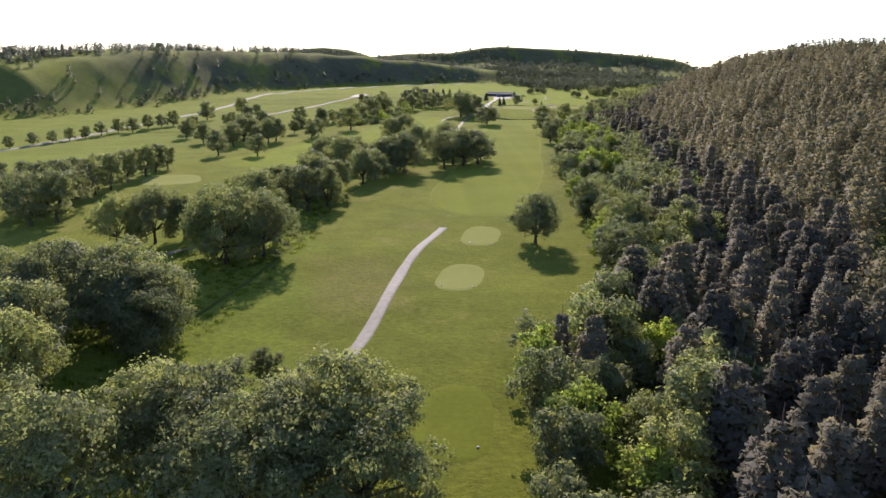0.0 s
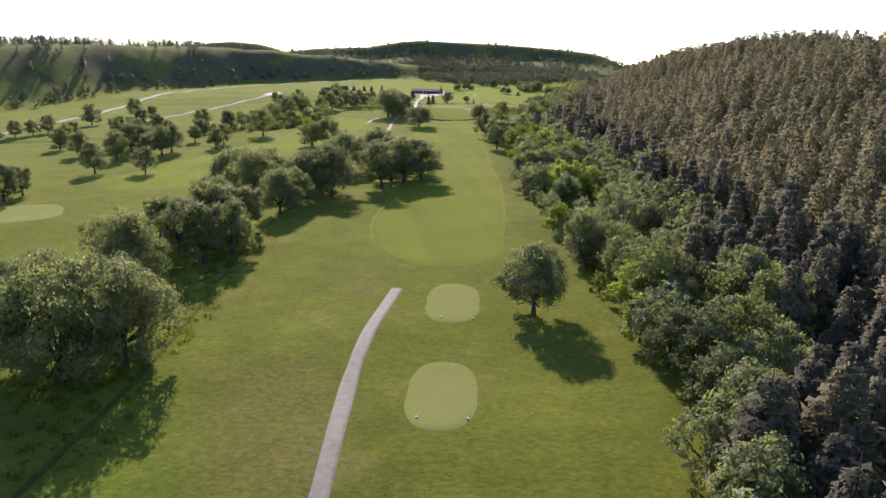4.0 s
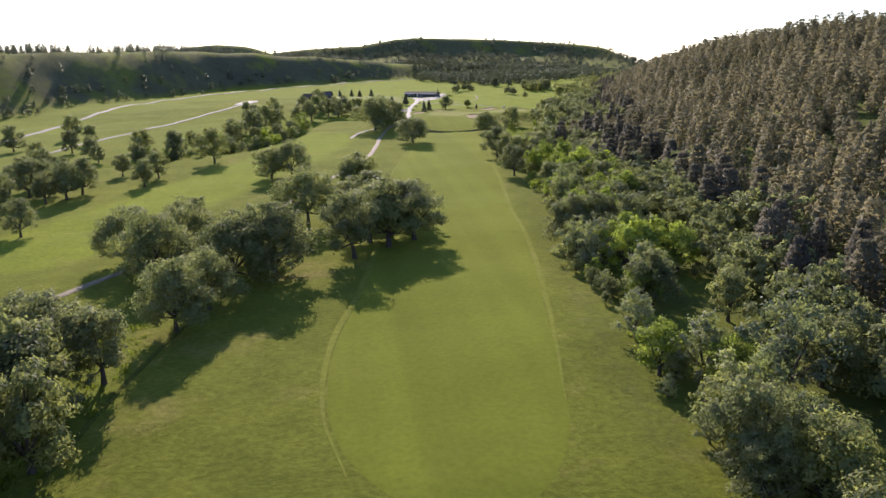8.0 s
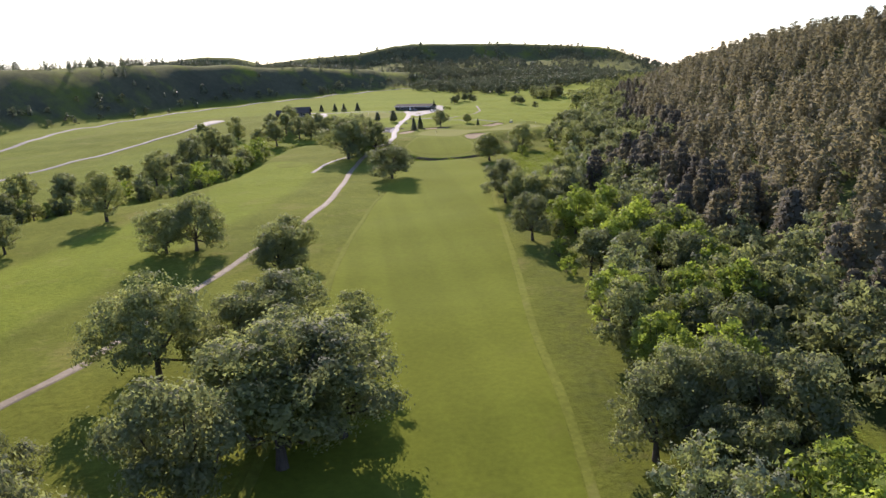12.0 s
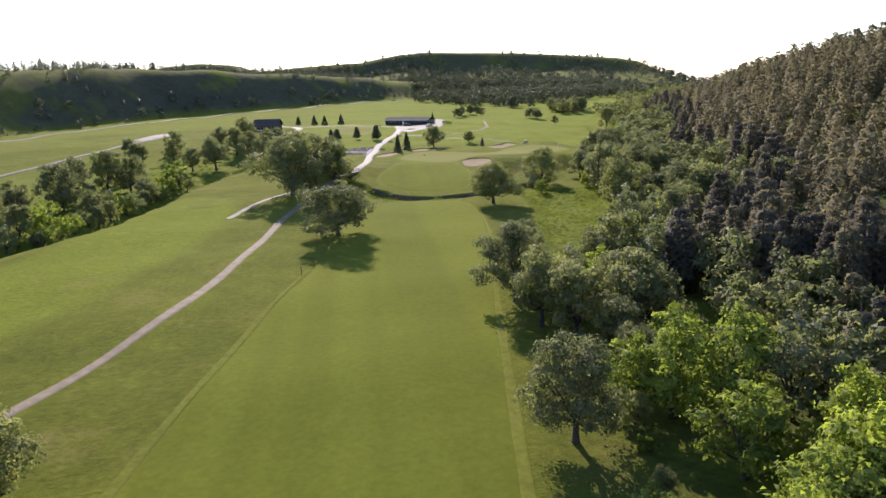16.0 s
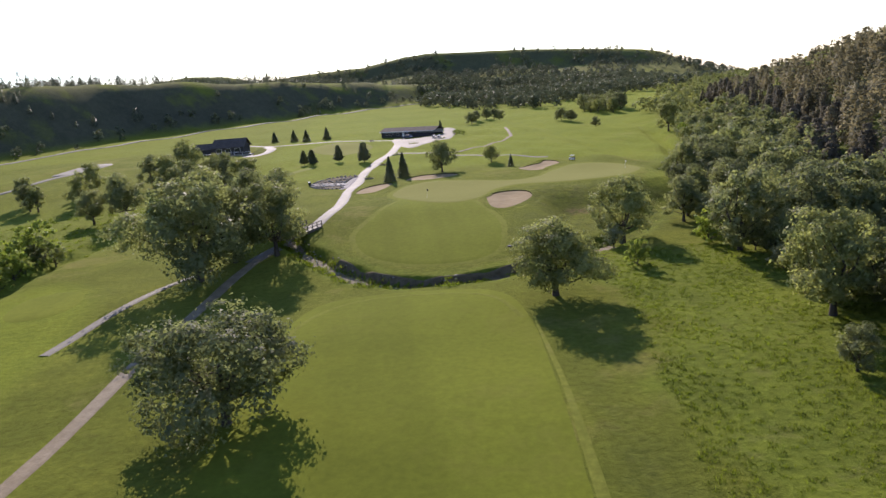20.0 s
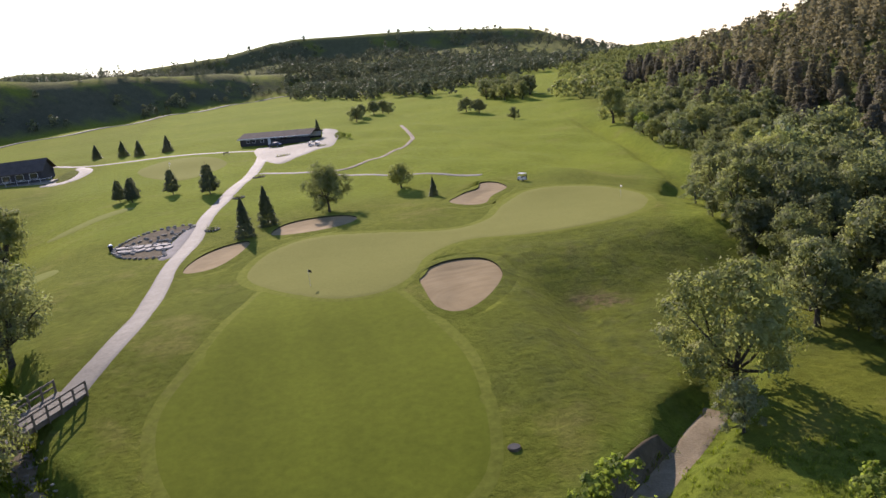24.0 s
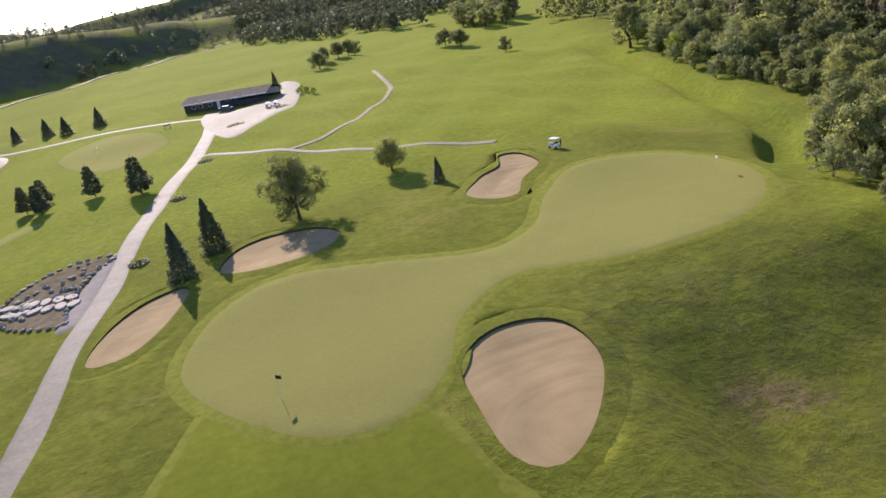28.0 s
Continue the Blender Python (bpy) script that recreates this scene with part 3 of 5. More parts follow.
bare = np.maximum(bare, 0.8 * (1 - sstep(0.5, 1.2, np.hypot((X + 7) / 7, (Y - 246) / 3.0))))
bare = np.maximum(bare, 0.55 * (1 - sstep(0.4, 1.2, np.hypot((X + 14) / 9, (Y - 118) / 20))))
bare = np.maximum(bare, 0.6 * (1 - sstep(0.4, 1.2, np.hypot((X + 4) / 6, (Y - 163) / 5))))
tuft = sstep(66, 74, wx) * (1 - sstep(98, 106, wx)) * sstep(478, 490, Y) * (1 - sstep(516, 524, Y))
tuft = np.maximum(tuft, sstep(-1.5, 3.5, X - np.interp(Y, [170, 220, 300, 380, 440], [27, 33, 44, 56, 63])) * (1 - sstep(60, 66, X)) * sstep(170, 185, Y) * (1 - sstep(440, 455, Y)) * 0.85)
cover = np.stack([scrub_shade, bare, tuft, np.zeros_like(tuft)], -1).reshape(-1, 4).astype(np.float32)
ground_me.attributes.new("cover", "FLOAT_COLOR", "POINT").data.foreach_set("color", cover.ravel())


def ground_material():
    m, nt, b = node_mat("ground_cover")

    def tone(dark, mid, light, dry, patch, amount):
        big, med = noise_node(nt, patch, 3.0, 0.6), noise_node(nt, patch * 7, 5.0, 0.65)
        c = mix(nt, "MIX", 0.55, ramp(nt, big, [(0.32, dark), (0.5, mid), (0.68, light)]), ramp(nt, med, [(0.3, dark), (0.52, mid), (0.72, light)]))
        return mix(nt, "MIX", ramp(nt, noise_node(nt, patch * 2.6, 6.0, 0.7), [(0.55, (0, 0, 0)), (0.72, (amount,) * 3)]), c, dry)

    a = nt.nodes.new("ShaderNodeAttribute")
    a.attribute_name = "zone"
    sep = nt.nodes.new("ShaderNodeSeparateColor")
    nt.links.new(a.outputs["Color"], sep.inputs["Color"])
    c = tone((0.066, 0.082, 0.013), (0.103, 0.120, 0.017), (0.155, 0.169, 0.023), (0.193, 0.163, 0.054), 0.024, 0.8)
    c = mix(nt, "MIX", sep.outputs[2], c, tone((0.077, 0.098, 0.022), (0.121, 0.145, 0.027), (0.170, 0.194, 0.036), (0.164, 0.158, 0.063), 0.012, 0.5))
    c = mix(nt, "MIX", sep.outputs[1], c, tone((0.034, 0.046, 0.022), (0.053, 0.073, 0.024), (0.092, 0.122, 0.029), (0.097, 0.076, 0.046), 0.06, 0.6))
    c = mix(nt, "MIX", sep.outputs[0], c, tone((0.068, 0.094, 0.015), (0.106, 0.138, 0.018), (0.158, 0.190, 0.023), (0.152, 0.140, 0.055), 0.12, 0.45))
    c = mix(nt, "MIX", a.outputs["Alpha"], c, tone((0.111, 0.145, 0.017), (0.140, 0.175, 0.018), (0.179, 0.209, 0.022), (0.203, 0.184, 0.055), 0.03, 0.5))
    a2 = nt.nodes.new("ShaderNodeAttribute")
    a2.attribute_name = "cover"
    sep2 = nt.nodes.new("ShaderNodeSeparateColor")
    nt.links.new(a2.outputs["Color"], sep2.inputs["Color"])

    def patchy(fac, scale, lo, hi):
        """A mask broken up by noise."""
        q = nt.nodes.new("ShaderNodeMath")
        q.operation, q.use_clamp = "MULTIPLY", True
        nt.links.new(fac, q.inputs[0])
        nt.links.new(ramp(nt, noise_node(nt, scale, 5.0, 0.65), [(lo, (0.15, 0.15, 0.15)), (hi, (1, 1, 1))]), q.inputs[1])
        return q.outputs[0]

    # drab scrub tone; the slopes' shade is painted into it
    c = mix(nt, "MIX", patchy(sep2.outputs[0], 0.022, 0.34, 0.5), c, tone((0.048, 0.050, 0.038), (0.068, 0.070, 0.052), (0.100, 0.100, 0.070), (0.105, 0.098, 0.07), 0.03, 0.5))
    c = mix(nt, "MIX", patchy(sep2.outputs[2], 0.5, 0.38, 0.62), c, tone((0.046, 0.058, 0.016), (0.068, 0.082, 0.020), (0.100, 0.112, 0.026), (0.130, 0.108, 0.055), 0.16, 0.5))
    c = mix(nt, "MIX", patchy(sep2.outputs[1], 1.1, 0.42, 0.6), c, (0.175, 0.120, 0.066))
    sm = noise_node(nt, 1.2, 6.0, 0.72)
    c = mix(nt, "MULTIPLY", 1.0, c, ramp(nt, sm, [(0.25, (0.6, 0.6, 0.58)), (0.75, (1.35, 1.33, 1.28))]))
    nt.links.new(c, b.inputs["Base Color"])
    b.inputs["Roughness"].default_value, b.inputs["Specular IOR Level"].default_value = 1.0, 0.02
    b.inputs["Sheen Weight"].default_value, b.inputs["Sheen Roughness"].default_value = 0.18, 0.5
    b.inputs["Sheen Tint"].default_value = (0.62, 0.64, 0.12, 1)
    bump(nt, b, sm, 0.8, 0.25)
    return m


ground_me.materials.append(ground_material())
ground = tagged(obj("ground", ground_me), "rolling grass valley floor rising into hills", "ground", kind="structure")

# ---- mown turf, sand and paths laid on the ground ----
from mathutils.geometry import delaunay_2d_cdt


def sheet(name, outline, mat, lift, label, category, grid=2.5, zf=None, kind="structure", parent=None):
    """A patch of turf or sand with that outline, draped over the land."""
    zf = zf or height
    lo, hi = outline.min(axis=0), outline.max(axis=0)
    ax, ay = np.meshgrid(np.arange(lo[0], hi[0], grid), np.arange(lo[1], hi[1], grid))
    ax, ay = ax.ravel(), ay.ravel()
    keep = inside(ax, ay, outline)
    ax, ay = ax[keep], ay[keep]
    d, _, _ = poly_dist(ax, ay, [tuple(q) for q in np.vstack([outline, outline[:1]])])
    keep = d > 0.4 * grid
    tang = np.roll(outline, -1, axis=0) - np.roll(outline, 1, axis=0)
    tang /= np.linalg.norm(tang, axis=1, keepdims=True) + 1e-9
    turn = 1.0 if np.sum(outline[:, 0] * np.roll(outline[:, 1], -1) - np.roll(outline[:, 0], -1) * outline[:, 1]) > 0 else -1.0
    inner = outline + turn * 0.45 * np.stack([-tang[:, 1], tang[:, 0]], -1)
    pts = [Vector(q) for q in outline] + ([Vector(q) for q in inner] if lift > 0 else []) + [Vector(q) for q in zip(ax[keep], ay[keep])]
    n = len(outline)
    v, _, f, *_ = delaunay_2d_cdt(pts, [(i, (i + 1) % n) for i in range(n)], [], 1, 1e-4)
    vx, vy = np.array([q.x for q in v]), np.array([q.y for q in v])
    rim = poly_dist(vx, vy, [tuple(q) for q in np.vstack([outline, outline[:1]])])[0] < 0.02
    ob = obj(name, mesh_of(name, np.stack([vx, vy, zf(vx, vy) + np.where(rim & (lift > 0), -0.014, lift)], -1), [tuple(q) for q in f], mat, smooth=True), parent)
    return tagged(ob, label, category, kind=kind)


def ribbon(name, pts, width, mat, lift, label, category, kind="structure", taper=None, step=1.5, rows=9):
    c = open_curve(pts, step)
    d = np.gradient(c, axis=0)
    d /= np.linalg.norm(d, axis=1, keepdims=True)
    nrm = np.stack([-d[:, 1], d[:, 0]], -1)
    r = np.random.default_rng(len(name) + len(pts))
    wob = np.interp(np.arange(len(c)), np.arange(0, len(c) + 4, 4), r.normal(0, 0.05, len(np.arange(0, len(c) + 4, 4))))
    w = (np.interp(np.linspace(0, 1, len(c)), np.linspace(0, 1, len(taper)), taper) if taper else np.full(len(c), width)) * (1 + wob)
    rowsv = []
    for k in range(rows):
        o = (k / (rows - 1) - 0.5)
        q = c + nrm * (w * o)[:, None]
        edge = (lift - 0.02 if mat is M_EDGE else lift + 0.03) if k in (0, rows - 1) else 0.0
        rowsv.append(np.stack([q[:, 0], q[:, 1], height(q[:, 0], q[:, 1]) + lift - edge], -1))
    v = np.stack(rowsv, 1).reshape(-1, 3)
    i = np.arange(len(c) * rows).reshape(len(c), rows)
    f = np.stack([i[:-1, :-1], i[:-1, 1:], i[1:, 1:], i[1:, :-1]], -1).reshape(-1, 4)
    return tagged(obj(name, mesh_of(name, v, f, mat, smooth=True)), label, category, kind=kind)


FAIRWAY = [(9, 172), (2, 181), (-1, 195), (0, 215), (4, 234), (8, 262), (12, 300), (15, 335), (19, 362), (23, 385), (28, 410), (31, 440), (35, 460), (42, 464.5), (54, 462.5), (60, 458), (61.5, 447), (60, 430), (57, 405), (53, 380), (49, 350), (45, 320), (41, 293), (38, 265), (35, 245), (30, 218), (26, 196), (23, 184), (17, 174)]
sheet("fairway", closed_curve(FAIRWAY, 2.0), M_FAIRWAY, 0.04, "long strip of closely mown fairway grass", "fairway", 3.0)
APPROACH = [(40.5, 494), (42, 484), (47, 478), (53, 475.5), (59, 475.5), (63.5, 480), (66, 492), (65.5, 502), (64, 510), (62, 518), (56, 520), (51, 522), (47.5, 514), (43.5, 503)]
ap = closed_curve(APPROACH, 1.5)
apc = ap.mean(axis=0)
sheet("approach_edge", apc + (ap - apc) * (1 + 1.0 / np.linalg.norm(ap - apc, axis=1, keepdims=True)), M_EDGE, 0.028, "pale mowing line round the approach", "mowing line", 2.0)
sheet("approach_fairway", closed_curve(APPROACH, 1.5), M_FAIRWAY, 0.055, "mown approach fairway beyond the creek", "fairway", 2.0)
ribbon("fairway_edge", [(1, 180), (-1.5, 195), (-0.5, 215), (3.5, 234), (7.5, 262), (11.5, 300), (14.5, 335), (18.5, 362), (22.5, 385), (27, 408)], 0.9, M_EDGE, 0.052, "pale worn mowing line along the fairway", "mowing line", taper=[0.2, 0.9, 1.0, 1.2, 1.1, 1.0, 0.9, 0.3])
ribbon("fairway_edge", [(25, 192), (30.5, 218), (35.5, 245), (38.5, 265), (41.5, 293), (45.5, 320), (49.5, 350), (53.5, 380), (57.5, 405), (60.5, 430), (62, 450)], 0.9, M_EDGE, 0.052, "pale worn mowing line along the fairway", "mowing line", taper=[0.2, 0.9, 1.0, 1.2, 1.1, 1.0, 0.9, 0.3])

ribbon("fairway_edge", [(29, 422), (32.5, 445), (36.5, 457.5), (43, 462.3), (53, 460.5), (58.5, 456.5), (60.6, 448)], 0.8, M_EDGE, 0.052, "pale worn mowing line at the fairway's end", "mowing line")

GREEN = [(48, 528.5), (50.5, 520), (56, 512.6), (61.5, 511.3), (66.3, 515), (70, 522), (76, 526), (83, 523), (90, 522), (98, 523.5), (103.5, 528.5), (106.5, 537.5), (103.5, 547), (94, 550.5), (87, 544), (82, 536.5), (76, 534), (67, 538.5), (58, 541.8), (51.5, 538)]
green_line = closed_curve(GREEN, 1.0)
g_tan = np.roll(green_line, -1, axis=0) - np.roll(green_line, 1, axis=0)
g_tan /= np.linalg.norm(g_tan, axis=1, keepdims=True)
g_turn = 1.0 if np.sum(green_line[:, 0] * np.roll(green_line[:, 1], -1) - np.roll(green_line[:, 0], -1) * green_line[:, 1]) > 0 else -1.0
sheet("green_fringe", green_line + g_turn * 1.0 * np.stack([g_tan[:, 1], -g_tan[:, 0]], -1), M_EDGE, 0.06, "short fringe of turf round the putting green", "fringe", 2.0)
sheet("putting_green", green_line, M_GREEN, 0.085, "smooth pale putting green in a long double curve", "putting green", 1.5)
PRACTICE = [(21, 655), (27, 638), (34, 628), (41, 636), (45, 649), (40, 664), (32, 672), (25, 668)]
sheet("practice_green", closed_curve(PRACTICE, 1.5), M_GREEN, 0.07, "oval practice putting green beside the drive", "putting green", 2.5)


def oval(cx, cy, a, b, turn=0.0, square=2.6, n=40):
    t = np.linspace(0, 2 * math.pi, n, endpoint=False)
    c, s = np.cos(t), np.sin(t)
    x, y = np.sign(c) * np.abs(c) ** (2 / square) * a, np.sign(s) * np.abs(s) ** (2 / square) * b
    w = radians(turn)
    return np.stack([cx + x * math.cos(w) - y * math.sin(w), cy + x * math.sin(w) + y * math.cos(w)], -1)


sheet("tee", oval(1, 69, 4.2, 8.5, -4), M_FAIRWAY, 0.07, "dark green mown tee box", "tee box", 1.5)
sheet("tee", oval(3.6, 123, 4.1, 9.2, -10), M_TEE, 0.07, "pale mown rounded tee box", "tee box", 1.5)
sheet("tee", oval(9.2, 154, 4.2, 9.3, -10), M_TEE, 0.07, "pale mown rounded tee box", "tee box", 1.5)
sheet("tee", oval(20, 590, 2.4, 9, -52), M_TEE, 0.07, "long narrow pale practice tee strip", "tee box", 1.5)
sheet("tee", oval(16, 549, 3.4, 6.5, -70), M_TEE, 0.07, "pale oval practice tee", "tee box", 1.5)
sheet("side_green", oval(-83, 232, 9, 11, 20), M_TEE, 0.07, "pale round green of the next hole", "putting green", 2.5)
sheet("side_tee", oval(-4, 476, 5, 8, 10), M_FAIRWAY, 0.06, "round mown tee beside the path", "tee box", 2.5)

# sand bunkers: a sand floor, a turf lip, and a grass collar that closes the ground round them
for key, poly in bunker_poly.items():
    c = poly.mean(axis=0)
    n = len(poly)
    out = c + (poly - c) * (1 + 2.4 / np.linalg.norm(poly - c, axis=1, keepdims=True))
    e_ = new("sand_bunker")
    tagged(e_, "sand bunker of raked tan sand with a dark turf lip", "sand bunker", "bunkers round the green")
    lipz = height(poly[:, 0], poly[:, 1]) + 0.07
    away = sstep(-6, 6, poly[:, 1] - c[1])
    drop = 0.05 + 0.15 * away
    line = [tuple(q) for q in np.vstack([poly, poly[:1]])]

    def sand_z(x, y, poly=poly, c=c, line=line):
        d, _, _ = poly_dist(x, y, line)
        rake = 0.015 * np.sin(np.hypot(x - c[0] - 1, y - c[1] + 4) * 3.4)
        return height(x, y) + 0.07 - (0.05 + 0.15 * sstep(-6, 6, y - c[1])) - 0.3 * sstep(0, 4.0, d) + rake * sstep(0.3, 1.5, d)

    sand = sheet("sand", poly, M_SAND, 0.0, "", "", 0.5, sand_z, "", e_)
    co = np.array([q.co[:2] for q in sand.data.vertices])
    far = np.hypot(co[:, 0] - c[0] - 0.5, co[:, 1] - poly[:, 1].min() - 2.2).astype(np.float32)
    sand.data.attributes.new("rake", "FLOAT", "POINT").data.foreach_set("value", far)
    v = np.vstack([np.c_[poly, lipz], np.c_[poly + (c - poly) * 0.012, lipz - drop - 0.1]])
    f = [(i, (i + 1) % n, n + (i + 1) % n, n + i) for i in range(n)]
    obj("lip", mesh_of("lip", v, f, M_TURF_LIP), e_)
    mid = (poly + out) / 2
    v = np.vstack([np.c_[poly, lipz], np.c_[mid, height(mid[:, 0], mid[:, 1]) + 0.05], np.c_[out, height(out[:, 0], out[:, 1]) - 0.06]])
    f = [(k * n + i, k * n + (i + 1) % n, (k + 1) * n + (i + 1) % n, (k + 1) * n + i) for k in range(2) for i in range(n)]
    collar = mesh_of("collar", v, f, ground_me.materials[0], smooth=True)
    ix, iy = np.clip(np.searchsorted(gx, v[:, 0]), 0, nx - 1), np.clip(np.searchsorted(gy, v[:, 1]), 0, ny - 1)
    for key_, grid_ in (("zone", zone), ("cover", cover)):
        collar.attributes.new(key_, "FLOAT_COLOR", "POINT").data.foreach_set("color", np.ascontiguousarray(grid_.reshape(ny, nx, 4)[iy, ix]).ravel())
    obj("collar", collar, e_)

# paths and drives
ribbon("cart_path", [(-14, 70), (-12.4, 84), (-10.8, 93), (-9.2, 105), (-7.6, 119), (-6.2, 130), (-4, 142), (-1.5, 152), (1.2, 161.5)], 1.9, M_GRAVEL, 0.1, "narrow concrete cart path ending on the grass", "cart path")
ribbon("dirt_path", [(-60, 215), (-42, 246), (-30, 270), (-19, 290), (-16, 302), (-9, 326), (-3, 346), (3, 363), (7, 377), (11, 393), (14, 413), (16.5, 436), (19, 458), (22, 476), (25, 487)], 1.8, M_DIRT, 0.1, "worn dirt and gravel cart track", "cart path")
ribbon("dirt_path", [(-74, 116), (-62, 128), (-52, 139), (-46, 152), (-47, 170), (-58, 205)], 1.7, M_DIRT, 0.1, "worn dirt cart track", "cart path")
ribbon("branch_path", [(18, 485), (13, 479), (8.5, 467.5), (5, 453)], 1.5, M_GRAVEL, 0.1, "short pale gravel path to a tee", "cart path")
ribbon("drive", [(24, 485.5), (26.5, 490), (28.4, 493)], 2.8, M_CONCRETE, 0.1, "pale concrete drive before the bridge", "drive")
ribbon("drive", [(33.3, 501), (35.5, 509), (37.0, 518), (37.9, 530), (38.6, 541), (40.6, 556), (42.5, 574), (45, 590), (48, 606), (51, 622), (53.6, 640), (55.5, 660), (57, 672)], 3.0, M_CONCRETE, 0.1, "pale concrete drive leading to the cart barn", "drive", taper=[2.6, 2.4, 2.5, 2.8, 3.1, 3.4, 4.5])
ribbon("drive", [(55, 668), (49, 675), (41, 679), (30, 682), (14, 685), (2, 690), (-7, 699), (-14, 706)], 2.6, M_CONCRETE, 0.1, "pale concrete drive to the clubhouse", "drive")
ribbon("service_path", [(50.5, 617), (53, 619.5), (60, 610), (68, 600.5), (81, 584), (88, 577), (93, 572)], 1.5, M_GRAVEL, 0.1, "pale gravel path across the grass", "cart path")
ribbon("service_path", [(66, 602), (73, 607), (80, 615), (87, 626), (93, 636), (97, 648), (99, 664), (101, 682)], 1.25, M_DIRT, 0.1, "narrow winding dirt path across the lawn", "cart path")
sheet("parking_apron", closed_curve([(53, 655), (58, 630), (66, 640), (75, 655), (81, 690), (77, 700), (73, 676), (62, 674), (54, 680)], 2.0), M_GRAVEL, 0.1, "sunlit pale gravel apron before the cart barn", "parking apron", 3.0)
ribbon("valley_road", [(-190, 250), (-172, 350), (-160, 480), (-150, 600), (-138, 690), (-90, 800), (-20, 890), (60, 975), (140, 1035)], 3.0, M_GRAVEL, 0.35, "pale gravel road along the foot of the ridge", "road", step=8)
ribbon("valley_road", [(-122, 440), (-110, 500), (-92, 560), (-72, 618), (-62, 650)], 2.2, M_GRAVEL, 0.3, "pale gravel side road", "road", step=8)
sheet("gravel_lot", oval(-63, 658, 4.5, 15, -20), M_GRAVEL, 0.3, "pale gravel car park among trees", "car park", 5.0)
ribbon("ditch", [(-40, 84), (-38, 94), (-36, 99), (-33, 117), (-30, 136), (-28, 165), (-26, 190), (-23, 215), (-20, 228)], 0.8, M_FLOOR, 0.10, "narrow dark ditch between mown grass and meadow", "ditch")


# ---- trees ----
rt = np.random.default_rng(21)
OAK_LABEL = "broad leafy bur oak with a dark trunk, on mown grass"
SETS = {}


def tree_set(key, gens, bark, leafm, name, label, category):
    """Prototypes of a kind; the first use of each prototype is the prototype itself."""
    SETS[key] = dict(gens=gens, protos=[None] * len(gens), bark=bark, leaf=leafm, name=name, label=label, category=category)


def plant(key, x, y, h, which=None, label="", group="", turn=None, sink=0.0, broad=1.0):
    s = SETS[key]
    i = (int(rt.integers(len(s["gens"]))) if which is None else which) % len(s["gens"])
    a = rt.uniform(0, 360) if turn is None else turn
    z = float(height(x, y)) - sink
    h0, fn = s["gens"][i]
    k = h / h0
    m = pose(x, y, z, 0, 0, a) @ Matrix.Diagonal((k * broad, k * broad, k, 1))
    if s["protos"][i] is None:
        ob = s["protos"][i] = tree_thing(s["name"], fn(), s["bark"], s["leaf"], s["label"], s["category"])
        ob.matrix_basis = m
    else:
        src = s["protos"][i]
        ob = copy_thing(src, Matrix())
        ob.matrix_basis = m
    if label or group:
        tagged(ob, label, "", group)
    return ob


def oak_gen(seed, ratio, leaves, leaf, frac=0.26, lobes=16, lean=0.0):
    return (12.0, lambda: oak_meshes(seed, 12.0, 12.0 * ratio, leaves, leaf, frac, lobes, lean))


def pine_gen(seed, ratio, leaves, leaf, bare=0.2, spire=False):
    return (14.0, lambda: pine_meshes(seed, 14.0, 14.0 * ratio, leaves, leaf, bare, spire))


tree_set("wide", [oak_gen(1, 1.1, 20000, 0.29, 0.22, 26), oak_gen(2, 1.0, 19000, 0.29, 0.2, 28), oak_gen(3, 1.15, 20000, 0.30, 0.2, 29)], M_BARK, M_LEAF, "oak_tree", OAK_LABEL, "tree")
tree_set("tall", [oak_gen(4, 0.82, 14000, 0.28, 0.2, 26), oak_gen(5, 0.76, 14000, 0.28, 0.22, 24, 0.14), oak_gen(6, 0.86, 14000, 0.28, 0.2, 26, -0.1)], M_BARK, M_LEAF, "oak_tree", "tall leafy oak with an open crown, on grass", "tree")
tree_set("wood", [oak_gen(7, 0.9, 8600, 0.37, 0.2, 24), oak_gen(8, 0.75, 8000, 0.37, 0.22, 22), oak_gen(9, 0.8, 8400, 0.37, 0.16, 25)], M_BARK, M_LEAF, "broadleaf_tree", "leafy broadleaf tree in the wood below the pines", "tree")
tree_set("bright", [oak_gen(10, 0.72, 4800, 0.40, 0.14, 20), oak_gen(11, 0.85, 4800, 0.40, 0.12, 20)], M_BARK, M_LEAF_BRIGHT, "ash_tree", "bright yellow-green ash tree in the wood", "tree")
tree_set("grey", [oak_gen(12, 0.8, 4400, 0.40, 0.16, 20), oak_gen(13, 0.9, 4400, 0.40, 0.16, 20)], M_BARK, M_LEAF_GREY, "willow_tree", "pale grey-green willow at the wood's edge", "tree")
tree_set("pine", [pine_gen(14, 0.50, 2600, 0.50, 0.1), pine_gen(15, 0.44, 2400, 0.50, 0.08), pine_gen(16, 0.54, 2700, 0.52, 0.14), pine_gen(17, 0.42, 2300, 0.50, 0.1)], M_PINEBARK, M_NEEDLE, "pine_tree", "tall ponderosa pine on the wooded hillside", "tree")
tree_set("spruce", [pine_gen(18, 0.56, 6500, 0.5, 0.02, True), pine_gen(19, 0.60, 6500, 0.5, 0.02, True)], M_PINEBARK, M_SPRUCE, "spruce_tree", "small dense spruce on the lawn", "tree")
tree_set("lawn_pine", [pine_gen(24, 0.72, 5000, 0.55, 0.16), pine_gen(25, 0.78, 5000, 0.55, 0.14)], M_PINEBARK, M_SPRUCE, "pine_tree", "small round-topped pine on the lawn", "tree")
